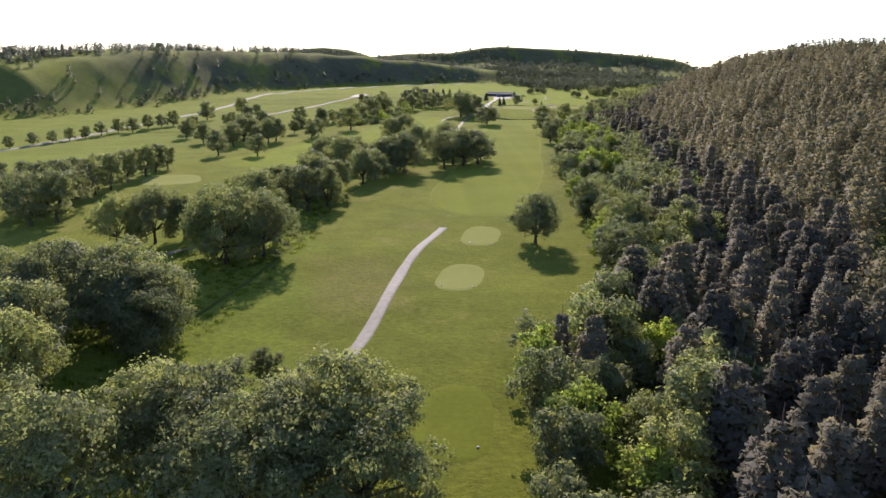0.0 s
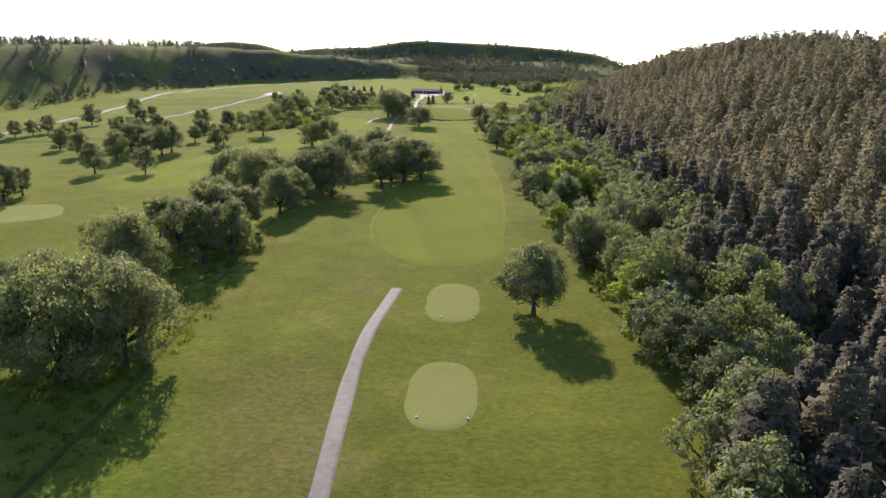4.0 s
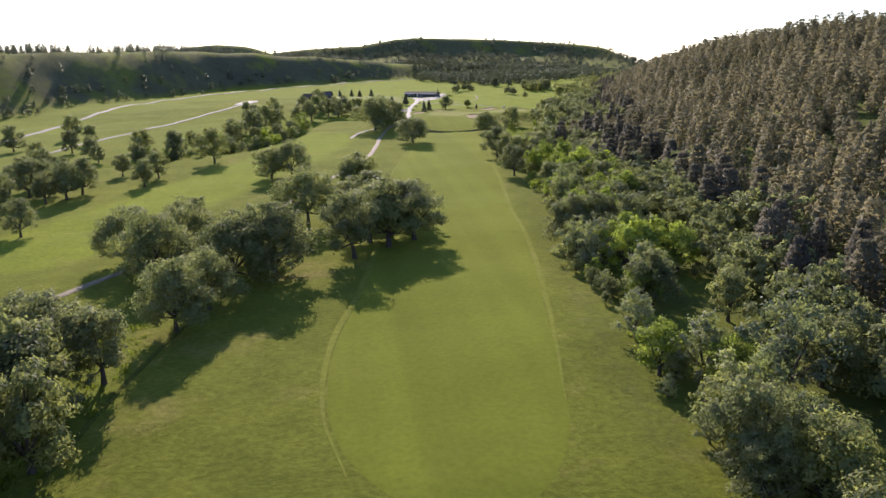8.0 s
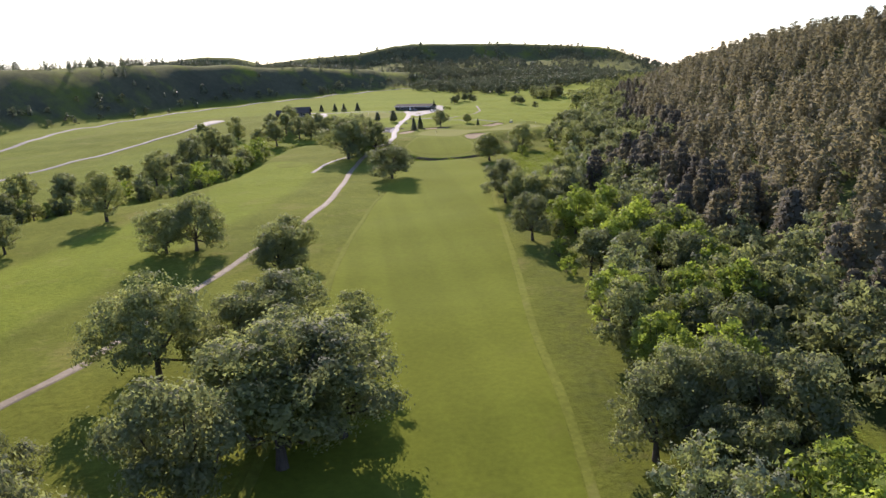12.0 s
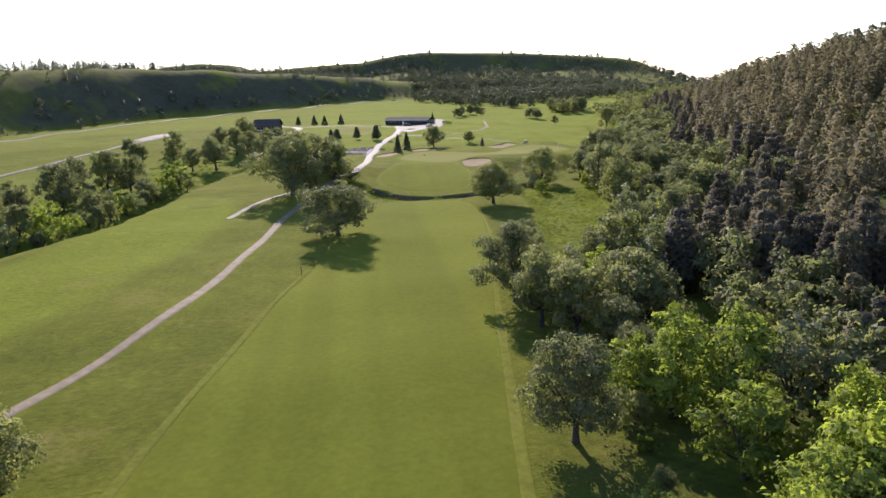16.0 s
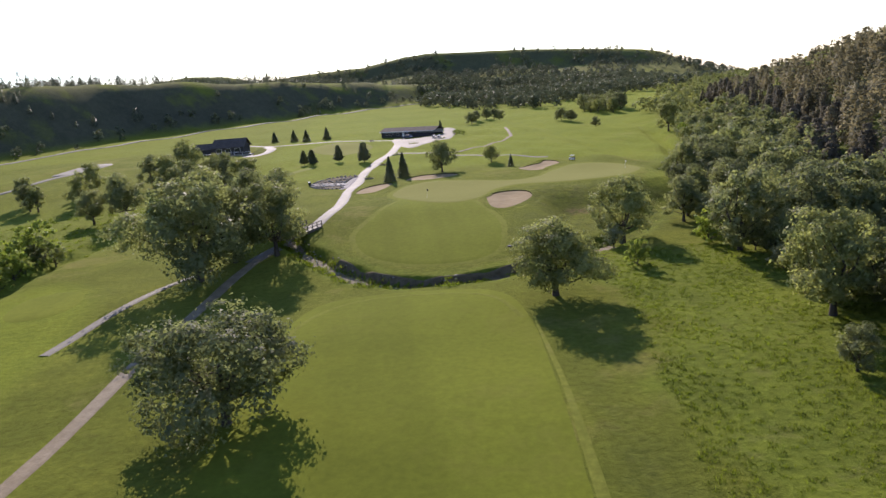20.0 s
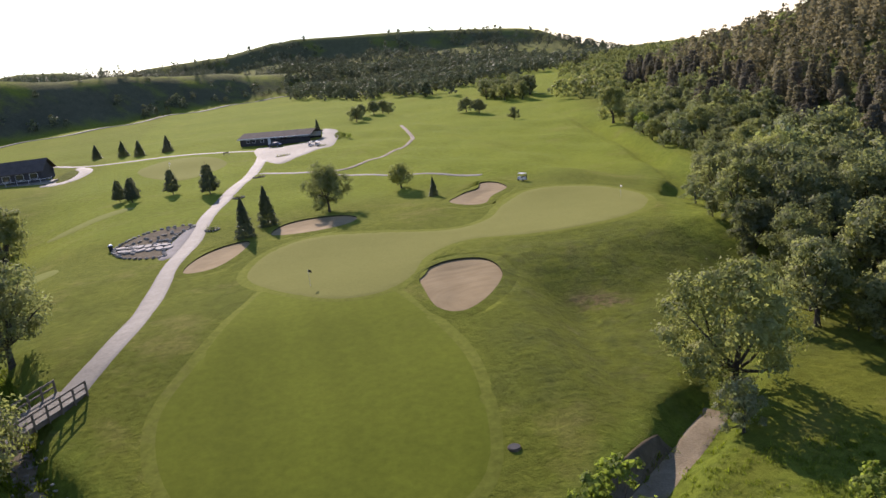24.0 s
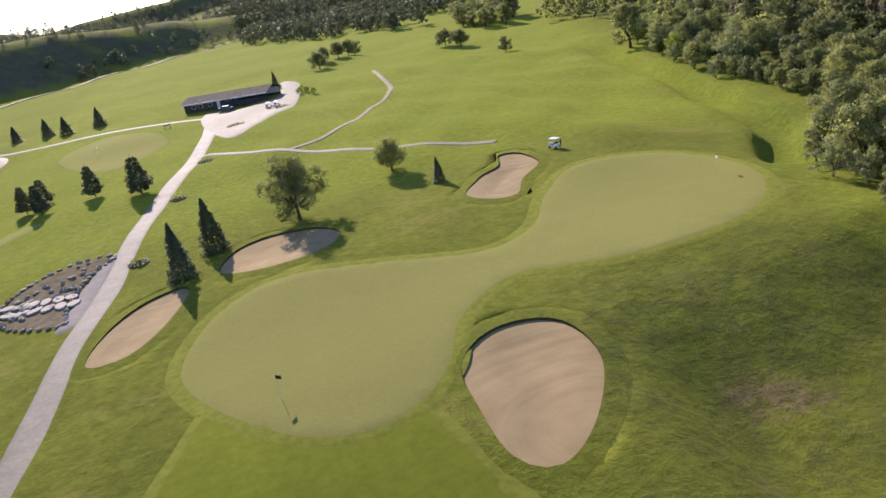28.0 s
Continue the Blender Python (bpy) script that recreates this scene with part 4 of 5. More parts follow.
tree_set("shrub", [oak_gen(20, 1.05, 2200, 0.7, 0.06, 14), oak_gen(21, 1.2, 2200, 0.7, 0.05, 14)], M_BARK, M_LEAF_BRIGHT, "shrub", "rounded bright green shrub in rough grass", "shrub")

# trees on the left before the creek, nearest the start first
for x, y, h in [(-10, 57, 12.5), (-22, 56, 11.5), (-31, 50, 12), (-17, 49, 11), (-41, 57, 11), (-14, 53, 11.5), (-26, 58, 11), (-7, 51, 11)]:
    plant("wide", x, y, h, group="oaks before the tee")
for x, y, h in [(-50, 81, 12), (-52, 94, 13), (-41, 90, 11.5), (-57, 108, 10), (-41, 167, 12), (-45, 176, 11), (-62, 88, 12), (-46, 72, 11), (-38.5, 93, 11), (-44.5, 96, 12.5), (-37, 87, 9.5), (-66, 102, 11)]:
    plant("wide", x, y, h, label="broad leafy oak in a shady clump", group="oak clump over the ditch")
plant("wood", -20.5, 76.5, 5.0, label="round leafy bush on the tee bank")
for x, y, h in [(-39, 130, 15), (-33, 134, 13), (-43, 138, 14), (-36, 143, 12), (-58, 147, 12), (-64, 143, 11), (-53, 150, 10)]:
    plant("wide", x, y, h, broad=0.82, label="broad leafy oak standing in tall grass", group="oaks beside the ditch")
for x, y, h in [(-32, 180, 12), (-38, 189, 10.5), (-28, 186, 11), (-33, 197, 12), (-31, 196, 11), (-44, 200, 9), (-27, 205, 10)]:
    plant("wood", x, y, h, label="leafy oak beside the ditch", group="oaks beside the ditch")
for x, y, h in [(-93, 166, 13), (-89, 170, 13), (-99, 174, 12), (-93, 186, 12.5), (-101, 190, 12), (-98, 201, 11.5), (-106, 206, 11), (-96, 207, 10.5), (-95, 215, 11.5), (-103, 222, 10), (-96, 230, 10.5), (-94, 240, 10.5), (-101, 244, 9), (-94, 249, 10.5), (-93, 258, 8.5), (-98, 262, 8), (-112, 182, 12), (-118, 200, 11), (-110, 164, 12), (-122, 220, 9)]:
    plant("wood", x, y, h, label="leafy oak in a belt across the next fairway", group="oaks over the next fairway")
for x, y, h in [(-172, 339, 6.1), (-169, 349, 6.3), (-167, 361, 6.5), (-164, 372, 6.8), (-161, 385, 7.8), (-154, 386, 8.4), (-153, 405, 8.2), (-149, 414, 7.5), (-146, 424, 9.5), (-176, 330, 6), (-180, 318, 6), (-138, 462, 12), (-127, 504, 12), (-111, 477, 9)]:
    plant("wood", x, y, h, label="small leafy tree along the far creek", group="far creek trees")
for x, y, h in [(-69, 290, 9), (-85, 293, 10.5), (-119, 361, 9.2), (-104, 338, 9.8), (-87, 324, 11), (-87, 343, 12), (-82, 345, 11), (-74, 334, 11.5), (-72, 341, 11), (-91, 363, 12), (-57, 349, 9), (-56, 363, 9), (-69, 371, 7.5), (-43, 390, 12.5), (-96, 352, 9), (-78, 330, 9)]:
    plant("tall", x, y, h, label="lone leafy oak beside the next fairway", group="oaks over the next fairway")
for x, y, h in [(-74, 417, 11.5), (-62, 417, 10.5), (-109, 446, 10), (-104, 454, 6.5), (-111, 414, 9), (-124, 382, 8.5), (-88, 410, 7), (-97, 432, 8), (-118, 430, 7), (-80, 440, 6), (-130, 410, 7), (-90, 380, 7)]:
    plant("wood", x, y, h, label="small leafy tree in the rough meadow", group="trees along the creek")

# the row along the left of the fairway
for x, y, h in [(-34, 206, 12), (-41, 200, 9), (-22, 221, 11), (-19, 230, 10), (-17, 243, 12.5), (-10.5, 246, 14), (-31, 249, 12), (-38, 261, 11), (-29, 266, 10), (-15, 258, 9), (-31, 279, 9)]:
    plant("wide", x, y, h, group="oaks along the fairway")
for x, y, h, k in [(10, 262, 14, 1), (6.5, 267, 12.5, 0), (15.5, 267, 13, 2), (11, 273, 12.5, 1), (3.5, 291, 10, 0), (9, 294, 11, 2)]:
    plant("tall", x, y, h, k, group="oaks along the fairway", broad=1.28)
for x, y, h, k in [(-6.5, 286, 13, 0), (6, 336, 10, 1), (4.5, 329.5, 9.5, 2), (-20, 351, 10, 2), (-14, 351, 11.5, 0)]:
    plant("wide", x, y, h, k, group="oaks along the fairway")
plant("tall", 17.5, 283, 10.5, 0, label="slender oak with a bare trunk", group="oaks along the fairway")
plant("tall", 3.2, 255, 14, 1, label="tall oak with a leaning bare trunk", group="oaks along the fairway")
plant("wide", 30.5, 428, 10.8, 2, broad=1.25, label="broad spreading oak alone on the fairway edge")
plant("wide", 17.5, 479, 16.5, 0, broad=1.1, label="large spreading oak over the drive")
for x, y, h in [(28, 488, 13), (23.5, 503, 12), (26, 512, 10.5), (21.5, 487, 13), (-15, 551, 12.5), (-23, 551, 9)]:
    plant("tall", x, y, h, label="tall leafy tree at the creek crossing", group="trees along the creek")
for x, y, h in [(-36, 502, 13.5), (-31, 506, 11), (-42, 458, 9), (-38, 474, 13), (4, 584, 11), (-13, 585, 12), (8, 575, 10), (-39.6, 521, 8), (-6, 575, 11)]:
    plant("wood", x, y, h, label="leafy tree in the creek thicket", group="trees along the creek")
for x, y, h in [(-52, 440, 9), (-58, 432, 8), (-62, 420, 9), (-47, 456, 8), (-40, 488, 12), (-48, 470, 9), (-44, 446, 11), (0, 566, 10), (11, 566, 11), (-36, 580, 9), (-47, 578, 7.5), (-50, 580, 8), (-2, 598, 9), (-22, 600, 10), (-40, 600, 10), (-55, 590, 9), (-12, 606, 13)]:
    plant("wood", x, y, h, label="leafy tree in the creek thicket", group="trees along the creek")

# brush on the far side of the left creek, thick and low
bank = open_curve(CREEK[1:12], 2.6)
bd = np.gradient(bank, axis=0)
bd /= np.linalg.norm(bd, axis=1, keepdims=True)
for (x, y), (dx, dy) in zip(bank, bd):
    for k in range(2 if y < 512 else 0):
        o = rt.uniform(1.2, 3.2) if k == 0 else rt.uniform(3.5, 8.0)
        if rt.uniform() < (0.55 if k == 0 else 0.3):
            plant(rt.choice(["shrub", "grey", "wood", "wood"]), x - dy * o, y + dx * o, rt.uniform(3.2, 6.0) + 2.2 * k, label="dense leafy brush along the creek", group="creek brush")

# trees on the right of the fairway
for x, y, h in [(13, 76, 11), (16, 73, 12), (19, 80, 11)]:
    plant("pine", x, y, h, label="brownish pine at the edge of the tee", group="pine wood")
for x, y, h in [(26, 86, 12.5), (31, 77, 13.5), (41, 83, 14), (25, 70, 12), (45, 99, 13), (33, 63, 13), (46, 71, 14), (55, 104, 13)]:
    plant("pine", x, y, h, broad=1.25, label="tall brownish ponderosa pine among broadleaf trees", group="pine wood")
plant("wide", 20, 147, 11, 1, label="lone round oak beside the tees")
for x, y, h in [(44, 257, 10), (47, 259, 10.5), (51, 258, 11), (56, 380, 11.5), (57, 369, 10.5), (53, 340, 10), (59, 392, 9)]:
    plant("tall", x, y, h, label="slender leafy oak at the wood's edge", group="oaks at the wood's edge")
plant("wide", 66, 454.5, 10, 1, broad=1.25, label="round dark oak beside the creek")
plant("tall", 84.3, 483, 11.6, 2, label="tall dark oak on the creek bank")
plant("shrub", 68.1, 472, 5.0, label="bright shrub on the creek bank")
plant("shrub", 80, 464.5, 4.2, label="bright shrub in the meadow")
plant("shrub", 95, 475, 5.5, label="rounded shrub in the meadow")
plant("grey", 80.8, 477.2, 4.2, label="pale grey shrub under the oak")
for x, y, h in [(97, 489, 8.5), (96, 467, 12.5), (91, 437, 12), (85, 424, 4.5), (99, 492, 7), (105, 478, 11), (103, 462, 12)]:
    plant("wood", x, y, h, label="leafy tree at the meadow's edge", group="oaks at the wood's edge")

for x, y, h in [(61, 318, 9), (66, 322, 10), (71, 330, 10), (64, 332, 9), (60, 345, 8), (68, 312, 9), (74, 320, 11), (60, 270, 8), (61, 288, 10.5), (67, 286, 11), (69, 297, 10), (71, 307, 10), (58, 279, 9)]:
    plant("bright", x, y, h, group="broadleaf wood")

# lawn trees round the clubhouse
for x, y, h in [(1, 715, 4.8), (10, 712, 5.2), (16, 706, 5.2), (25, 707, 5.4)]:
    plant("spruce", x, y, h, broad=1.5, label="small spruce in a row on the lawn", group="row of lawn spruces")
for x, y, h in [(23, 607, 5.4), (26, 603, 5.6), (34, 606, 6.2), (42, 598, 7.0), (25, 612, 5.0)]:
    plant("lawn_pine", x, y, h, label="small round-topped pine on the lawn", group="small lawn pines")
for x, y, h in [(48.6, 551, 6.2), (52.2, 557.5, 6.4)]:
    plant("spruce", x, y, h, broad=1.05, label="dark narrow spruce beside a bunker", group="bunker spruces")
plant("wide", 62.4, 560.6, 8.4, 0, broad=0.82, label="open leafy oak behind the bunker")
plant("wide", 77, 571, 4.8, 1, label="small round oak on the lawn")
plant("spruce", 80.5, 560.5, 3.4, 0, label="very small spruce on the lawn")
plant("spruce", 75, 697, 4, 1, label="small spruce behind the cart barn")
for x, y, h in [(92, 720, 5.8), (96, 733, 5.2), (102, 739, 5.6), (107, 746, 5.6), (111, 755, 5.5), (133, 713, 5.6), (135.5, 705, 5.6)]:
    plant("wide", x, y, h, label="small round oak far up the lawn", group="oaks far up the lawn")
plant("wood", 137, 672, 4.6, label="small lone tree on the far fairway")
plant("wood", 151.5, 631, 11, label="dark leafy tree at the fairway edge")

# ---- the wood on the hill: broadleaf below, pines above ----
def scatter(x0, x1, y0, y1, gap, r):
    out = []
    for yy in np.arange(y0, y1, gap):
        for xx in np.arange(x0, x1, gap):
            out.append((xx + r.uniform(-0.45, 0.45) * gap, yy + r.uniform(-0.45, 0.45) * gap))
    return np.array(out)


def in_meadow(x, y):
    if clearing(x, y):
        return True
    return (62 < x < 92 and 386 < y < 470 and x < 60 + (y - 380) * 0.78)


band = scatter(4, 200, -10, 640, 6.4, rt)
d_edge = band[:, 0] - edge_x(band[:, 1])
limit = np.interp(band[:, 1], [0, 100, 136, 165, 200, 250, 350], [15, 16, 22, 29, 33, 31, 31]) + 5 * np.sin(band[:, 1] * 0.03) + 5 * np.sin(band[:, 1] * 0.11)
leafy = [(x, y, d) for (x, y), d, lm in zip(band, d_edge, limit) if 1.5 < d < lm and not in_meadow(x, y)]
near_leafy = [q for q in leafy if q[2] < 19]
far_leafy = [q for q in leafy if q[2] >= 19]
for x, y, d in near_leafy:
    h = (7.5 + 0.10 * d + rt.uniform(-1.5, 3.0)) * (0.95 if 380 < y < 480 else 0.72 if y > 535 else 1.0)
    plant(rt.choice(["wood", "wood", "wood", "wood", "bright" if 225 < y < 400 else "wood", "bright" if y < 400 else "tall", "grey"] if d > 4 else ["wood", "wood", "tall", "bright", "grey"]), x, y, h, group="broadleaf wood")

for y in np.arange(150, 640, 3.4):
    x = float(edge_x(y)) + rt.uniform(0.5, 4.5)
    if not in_meadow(x, y) and rt.uniform() < (0.5 if y < 480 else 0.85):
        plant(rt.choice(["shrub", "wood", "grey"] if y < 420 else ["wood", "wood", "grey"]), x, y, rt.uniform(2.2, 4.2), label="low leafy bush at the wood's edge", group="wood edge bushes")

pine_spots = scatter(22, 262, 10, 760, 5.7, rt)
pd = pine_spots[:, 0] - edge_x(pine_spots[:, 1])
pines = [(x, y, d) for (x, y), d in zip(pine_spots, pd) if d > np.interp(y, [0, 100, 136, 165, 200, 250, 350], [15, 16, 22, 29, 33, 31, 31]) - 4 + 5 * math.sin(y * 0.03) + 5 * math.sin(y * 0.11) and not clearing(x, y) and rt.uniform() < 0.93]
pines.sort(key=lambda q: q[2] + (0 if q[1] > 30 else 60))
near_pines, far_pines = pines[:300], pines[300:]
for x, y, d in near_pines:
    plant("pine", x, y, rt.uniform(9.5, 15.0) * (1.0 if y < 480 else 0.8), broad=rt.uniform(1.0, 1.25), group="pine wood")


def lite_pine(seed, n=150, leaf=1.25):
    return pine_meshes(seed, 14.0, 8.8, n, leaf, 0.06)[2]


def lite_round(seed, n=2600, leaf=0.42):
    return oak_meshes(seed, 10.0, 9.0, n, leaf, 0.12, 12)[2]


PK = [lite_pine(40 + i, 380, 0.95) for i in range(5)]
RK = [lite_round(50 + i) for i in range(4)]
RKF = [lite_round(60 + i, 420, 0.95) for i in range(4)]
PKF = [lite_pine(70 + i, 240, 1.1) for i in range(4)]


def spots(pts, lo, hi, tall=1.0):
    return [(x, y, float(height(x, y)) - 0.4, rt.uniform(lo, hi) * tall, rt.uniform(0, 6.28), rt.integers(12)) for x, y in pts]


joined("pine_wood", spots([(x, y) for x, y, d in far_pines], 0.55, 0.92), PK, M_NEEDLE, "dense stand of ponderosa pines covering the hill", "pine wood")
joined("broadleaf_wood", spots([(x, y) for x, y, d in far_leafy], 0.75, 1.25), RK, M_LEAF, "band of broadleaf trees below the pines", "broadleaf wood")
up = scatter(150, 420, 640, 1180, 9, rt)
up = [(x, y) for x, y in up if x > edge_x(y) + 4 + 10 * math.sin(y * 0.05) and rt.uniform() < 0.85]
joined("valley_wood", spots(up, 0.55, 0.95), RKF, M_LEAF, "broadleaf wood up the valley", "broadleaf wood")
head = scatter(90, 520, 800, 1330, 8.6, rt)
head = [(x, y) for x, y in head if y > np.interp(x, [90, 105, 130, 150, 158, 166, 185, 200, 260, 400, 560], [905, 860, 878, 808, 818, 872, 880, 890, 930, 1040, 1080]) + 8 * math.sin(x * 0.3) and rt.uniform() < 0.85]
joined("valley_head_wood", spots(head, 0.7, 1.1), RKF, M_FAR_SHADE, "wood across the head of the valley", "broadleaf wood")
GROVE = closed_curve([(160, 750), (171, 737), (180, 758), (182, 795), (172, 815), (163, 790)], 4.0)
for x, y in scatter(150, 190, 725, 825, 6.5, rt):
    if inside(x, y, GROVE):
        plant("wood", x, y, rt.uniform(6.5, 9.5), label="dark leafy tree in the grove up the valley", group="valley grove")
mesa_t = scatter(-60, 560, 1300, 1500, 10.5, rt)
mesa_t = [(x, y) for x, y in mesa_t if math.sin(x * 0.05 + 1) + math.sin(y * 0.03 + x * 0.017) + rt.uniform(-1.1, 1.1) > -0.35 - (1400 - y) * 0.006]
joined("table_hill_wood", spots(mesa_t, 0.6, 1.1), RKF, M_FAR_SHADE, "scrubby trees on the table hill's slope", "scrub wood")

# pines along the ridge across the valley
foot = open_curve(RIDGE_FOOT, 6.0)
fd = np.gradient(foot, axis=0)
fd /= np.linalg.norm(fd, axis=1, keepdims=True)
fn = np.stack([-fd[:, 1], fd[:, 0]], -1)
crest_pts, slope_pts = [], []
for i in range(len(foot)):
    for k in range(11):
        q = foot[i] + fn[i] * rt.uniform(72, 150) + fd[i] * rt.uniform(-3, 3)
        if rt.uniform() < 0.62 + 0.5 * math.sin(i * 0.23):
            crest_pts.append(tuple(q))
    for k in range(5):
        q = foot[i] + fn[i] * rt.uniform(6, 85) + fd[i] * rt.uniform(-3, 3)
        if rt.uniform() < (0.01 if i < 90 else 0.03):
            slope_pts.append(tuple(q))
face_pts = []
for i in range(60, len(foot)):
    for k in range(9):
        o = rt.uniform(10, 100)
        if rt.uniform() < 0.42 * (0.5 + 0.5 * math.sin(i * 0.19 + 0.03 * o)) * (1.0 if o > 40 else 0.55):
            face_pts.append(tuple(foot[i] + fn[i] * o + fd[i] * rt.uniform(-3, 3)))
joined("ridge_face_pines", spots(face_pts, 0.3, 0.75), PKF, M_FAR_SHADE, "dark pines scattered over the ridge's shaded face", "pine wood")
joined("ridge_pines", spots(crest_pts, 0.38, 0.7), PKF, M_FAR_SHADE, "row of dark pines along the ridge's top", "pine wood")
joined("ridge_scrub", spots(slope_pts, 0.25, 0.55), RK, M_FAR_SHADE, "scrub and small trees in the ridge's gullies", "scrub wood")
foot_row = [tuple(foot[i] + fn[i] * rt.uniform(-8, 14)) for i in range(70, len(foot)) for k in range(2) if rt.uniform() < 0.35]
joined("ridge_foot_trees", spots(foot_row, 0.4, 0.9), RKF, M_FAR_SHADE, "trees along the foot of the ridge", "tree row")
far_row = [(-420 + 14 * i + rt.uniform(-6, 6), 1330 + 30 * math.sin(i * 0.7) + rt.uniform(-20, 20)) for i in range(34)]
joined("far_hill_trees", spots(far_row, 0.6, 1.0), PKF, M_FAR_SHADE, "scattered pines on the far hill", "pine wood")

# rough growth: weeds in the meadows and on the creek banks
def blades(seed, n=44):
    """A tussock of thin leaning blades."""
    r = np.random.default_rng(seed)
    base = np.c_[r.normal(0, 0.6, (n, 2)), np.zeros(n)]
    a = r.uniform(0, 6.28, n)
    side = np.c_[np.cos(a), np.sin(a), np.zeros(n)] * r.uniform(0.05, 0.11, (n, 1))
    tip = base + np.c_[r.normal(0, 0.22, (n, 2)), r.uniform(0.25, 0.75, n)]
    v = np.stack([base - side, base + side, tip], axis=1).reshape(-1, 3)
    up = np.c_[r.normal(0, 0.25, (n, 2)), np.ones(n)]
    return v, np.arange(3 * n).reshape(n, 3), np.repeat(up / np.linalg.norm(up, axis=1, keepdims=True), 3, axis=0)


WEED = [blades(90 + i) for i in range(6)]
wp = []
for q in scatter(-50, -26, 70, 225, 1.7, rt):
    if q[0] < -25 - (160 - q[1]) * 0.10 * (q[1] < 160) and rt.uniform() < 0.55:
        wp.append(tuple(q))
for q in scatter(62, 98, 378, 474, 0.82, rt):
    if q[0] > np.interp(q[1], [380, 409, 426, 445, 460], [61, 65, 68.5, 73, 74.5]) and rt.uniform() < 0.68 + 0.3 * math.sin(q[0] * 0.5 + 2 * math.sin(q[1] * 0.13)):
        wp.append(tuple(q))
for q in scatter(-60, 12, 470, 570, 2.2, rt):
    dq, _, sq = poly_dist(q[0], q[1], CREEK[3:14])
    if sq > 0 and dq < 40 and rt.uniform() < 0.45:
        wp.append(tuple(q))
ck = open_curve(CREEK[12:23], 0.9)
cn = np.gradient(ck, axis=0)
cn = np.stack([cn[:, 1], -cn[:, 0]], -1) / np.linalg.norm(cn, axis=1, keepdims=True)
for q, n_ in zip(ck, cn):
    for k in range(6):
        if rt.uniform() < 0.6:
            wp.append(tuple(q + n_ * (rt.uniform(0.4, 3.4) if k < 4 else -rt.uniform(0.7, 1.5))))
joined("tall_weeds", [(x, y, float(height(x, y)) - 0.05, rt.uniform(0.5, 0.95) * (0.5 if x > 60 else 1.0), rt.uniform(0, 6.28), rt.integers(20)) for x, y in wp], WEED, M_WEED, "tall weeds and rank grass in the unmown rough", "weeds")


# ---- buildings, bridge and small things ----
def at(x, y, turn=0.0, lift=0.0):
    return pose(x, y, float(height(x, y)) + lift, 0, 0, turn)


def thing(name, label, category, m, group=""):
    e = new(name)
    e.matrix_basis = m
    return tagged(e, label, category, group)


def roof_bm(x0, y0, x1, y1, z, rise, over=0.6, thick=0.18):
    """A gable roof with its ridge along x."""
    bm = bmesh.new()
    ym = (y0 + y1) / 2
    prof = [(y0 - over, z - 0.25), (ym, z + rise), (y1 + over, z - 0.25), (y1 + over, z - 0.25 - thick), (ym, z + rise - thick), (y0 - over, z - 0.25 - thick)]
    a = [bm.verts.new((x0 - over, y, zz)) for y, zz in prof]
    b = [bm.verts.new((x1 + over, y, zz)) for y, zz in prof]
    for i in range(6):
        bm.faces.new((a[i], a[(i + 1) % 6], b[(i + 1) % 6], b[i]))
    for q in (a, b[::-1]):
        bm.faces.new((q[0], q[5], q[4], q[1]))
        bm.faces.new((q[1], q[4], q[3], q[2]))
    bmesh.ops.recalc_face_normals(bm, faces=bm.faces)
    return bm


# cart barn: a long low building, closed on one half, open bays on the other
BARN = math.degrees(math.atan2(-18, 26.5))
barn = thing("cart_barn", "long low dark-sided cart barn with a shingled roof", "barn", at(49, 689, BARN, -0.1))
L, D, HW = 25.6, 7.6, 2.5
part("wall", box_bm(0, 0, 0, 12.6, 0.2, HW), M_DARKWOOD, barn)
part("wall", box_bm(0, D - 0.2, 0, L, D, HW), M_DARKWOOD, barn)
part("wall", box_bm(-0.01, 0.2, 0, 0.2, D - 0.2, HW), M_DARKWOOD, barn)
part("wall", box_bm(12.4, 0.2, 0, 12.6, D - 0.2, HW), M_WHITE, barn, "white inner wall of the open bays")
part("half_wall", box_bm(12.6, 0, 0, L, 0.2, 1.45), M_DARKWOOD, barn)
part("back_lining", box_bm(12.6, D - 0.28, 1.0, L, D - 0.22, HW), M_WHITE, barn, "white lining behind the open bays")
part("floor", box_bm(0.2, 0.2, 0, L, D - 0.2, 0.12), M_CONCRETE, barn)
for i in range(6):
    x = 12.7 + i * 2.55
    part("post", box_bm(x, 0.02, 1.45, x + 0.18, 0.2, HW), M_DARKWOOD, barn)
barn_roof = part("roof", roof_bm(0, 0, L, D, HW + 0.2, 1.15), M_ROOF, barn)
part("fascia", box_bm(-0.6, -0.66, HW - 0.32, L + 0.6, -0.61, HW - 0.05), M_WHITE, barn_roof, "thin pale fascia board")
for x in (2.4, 4.6, 7.6):
    w = part("window", box_bm(x, -0.04, 1.0, x + 1.3, 0.0, 1.95), M_WHITE, barn)
    part("pane", box_bm(x + 0.08, -0.06, 1.08, x + 1.22, -0.035, 1.87), M_GLASS, w)
dr = part("door", box_bm(10.4, -0.05, 0.1, 11.4, 0.0, 2.1), M_WHITE, barn, "pale painted door")
part("handle", box_bm(11.2, -0.1, 1.05, 11.28, -0.05, 1.15), M_METAL, dr)

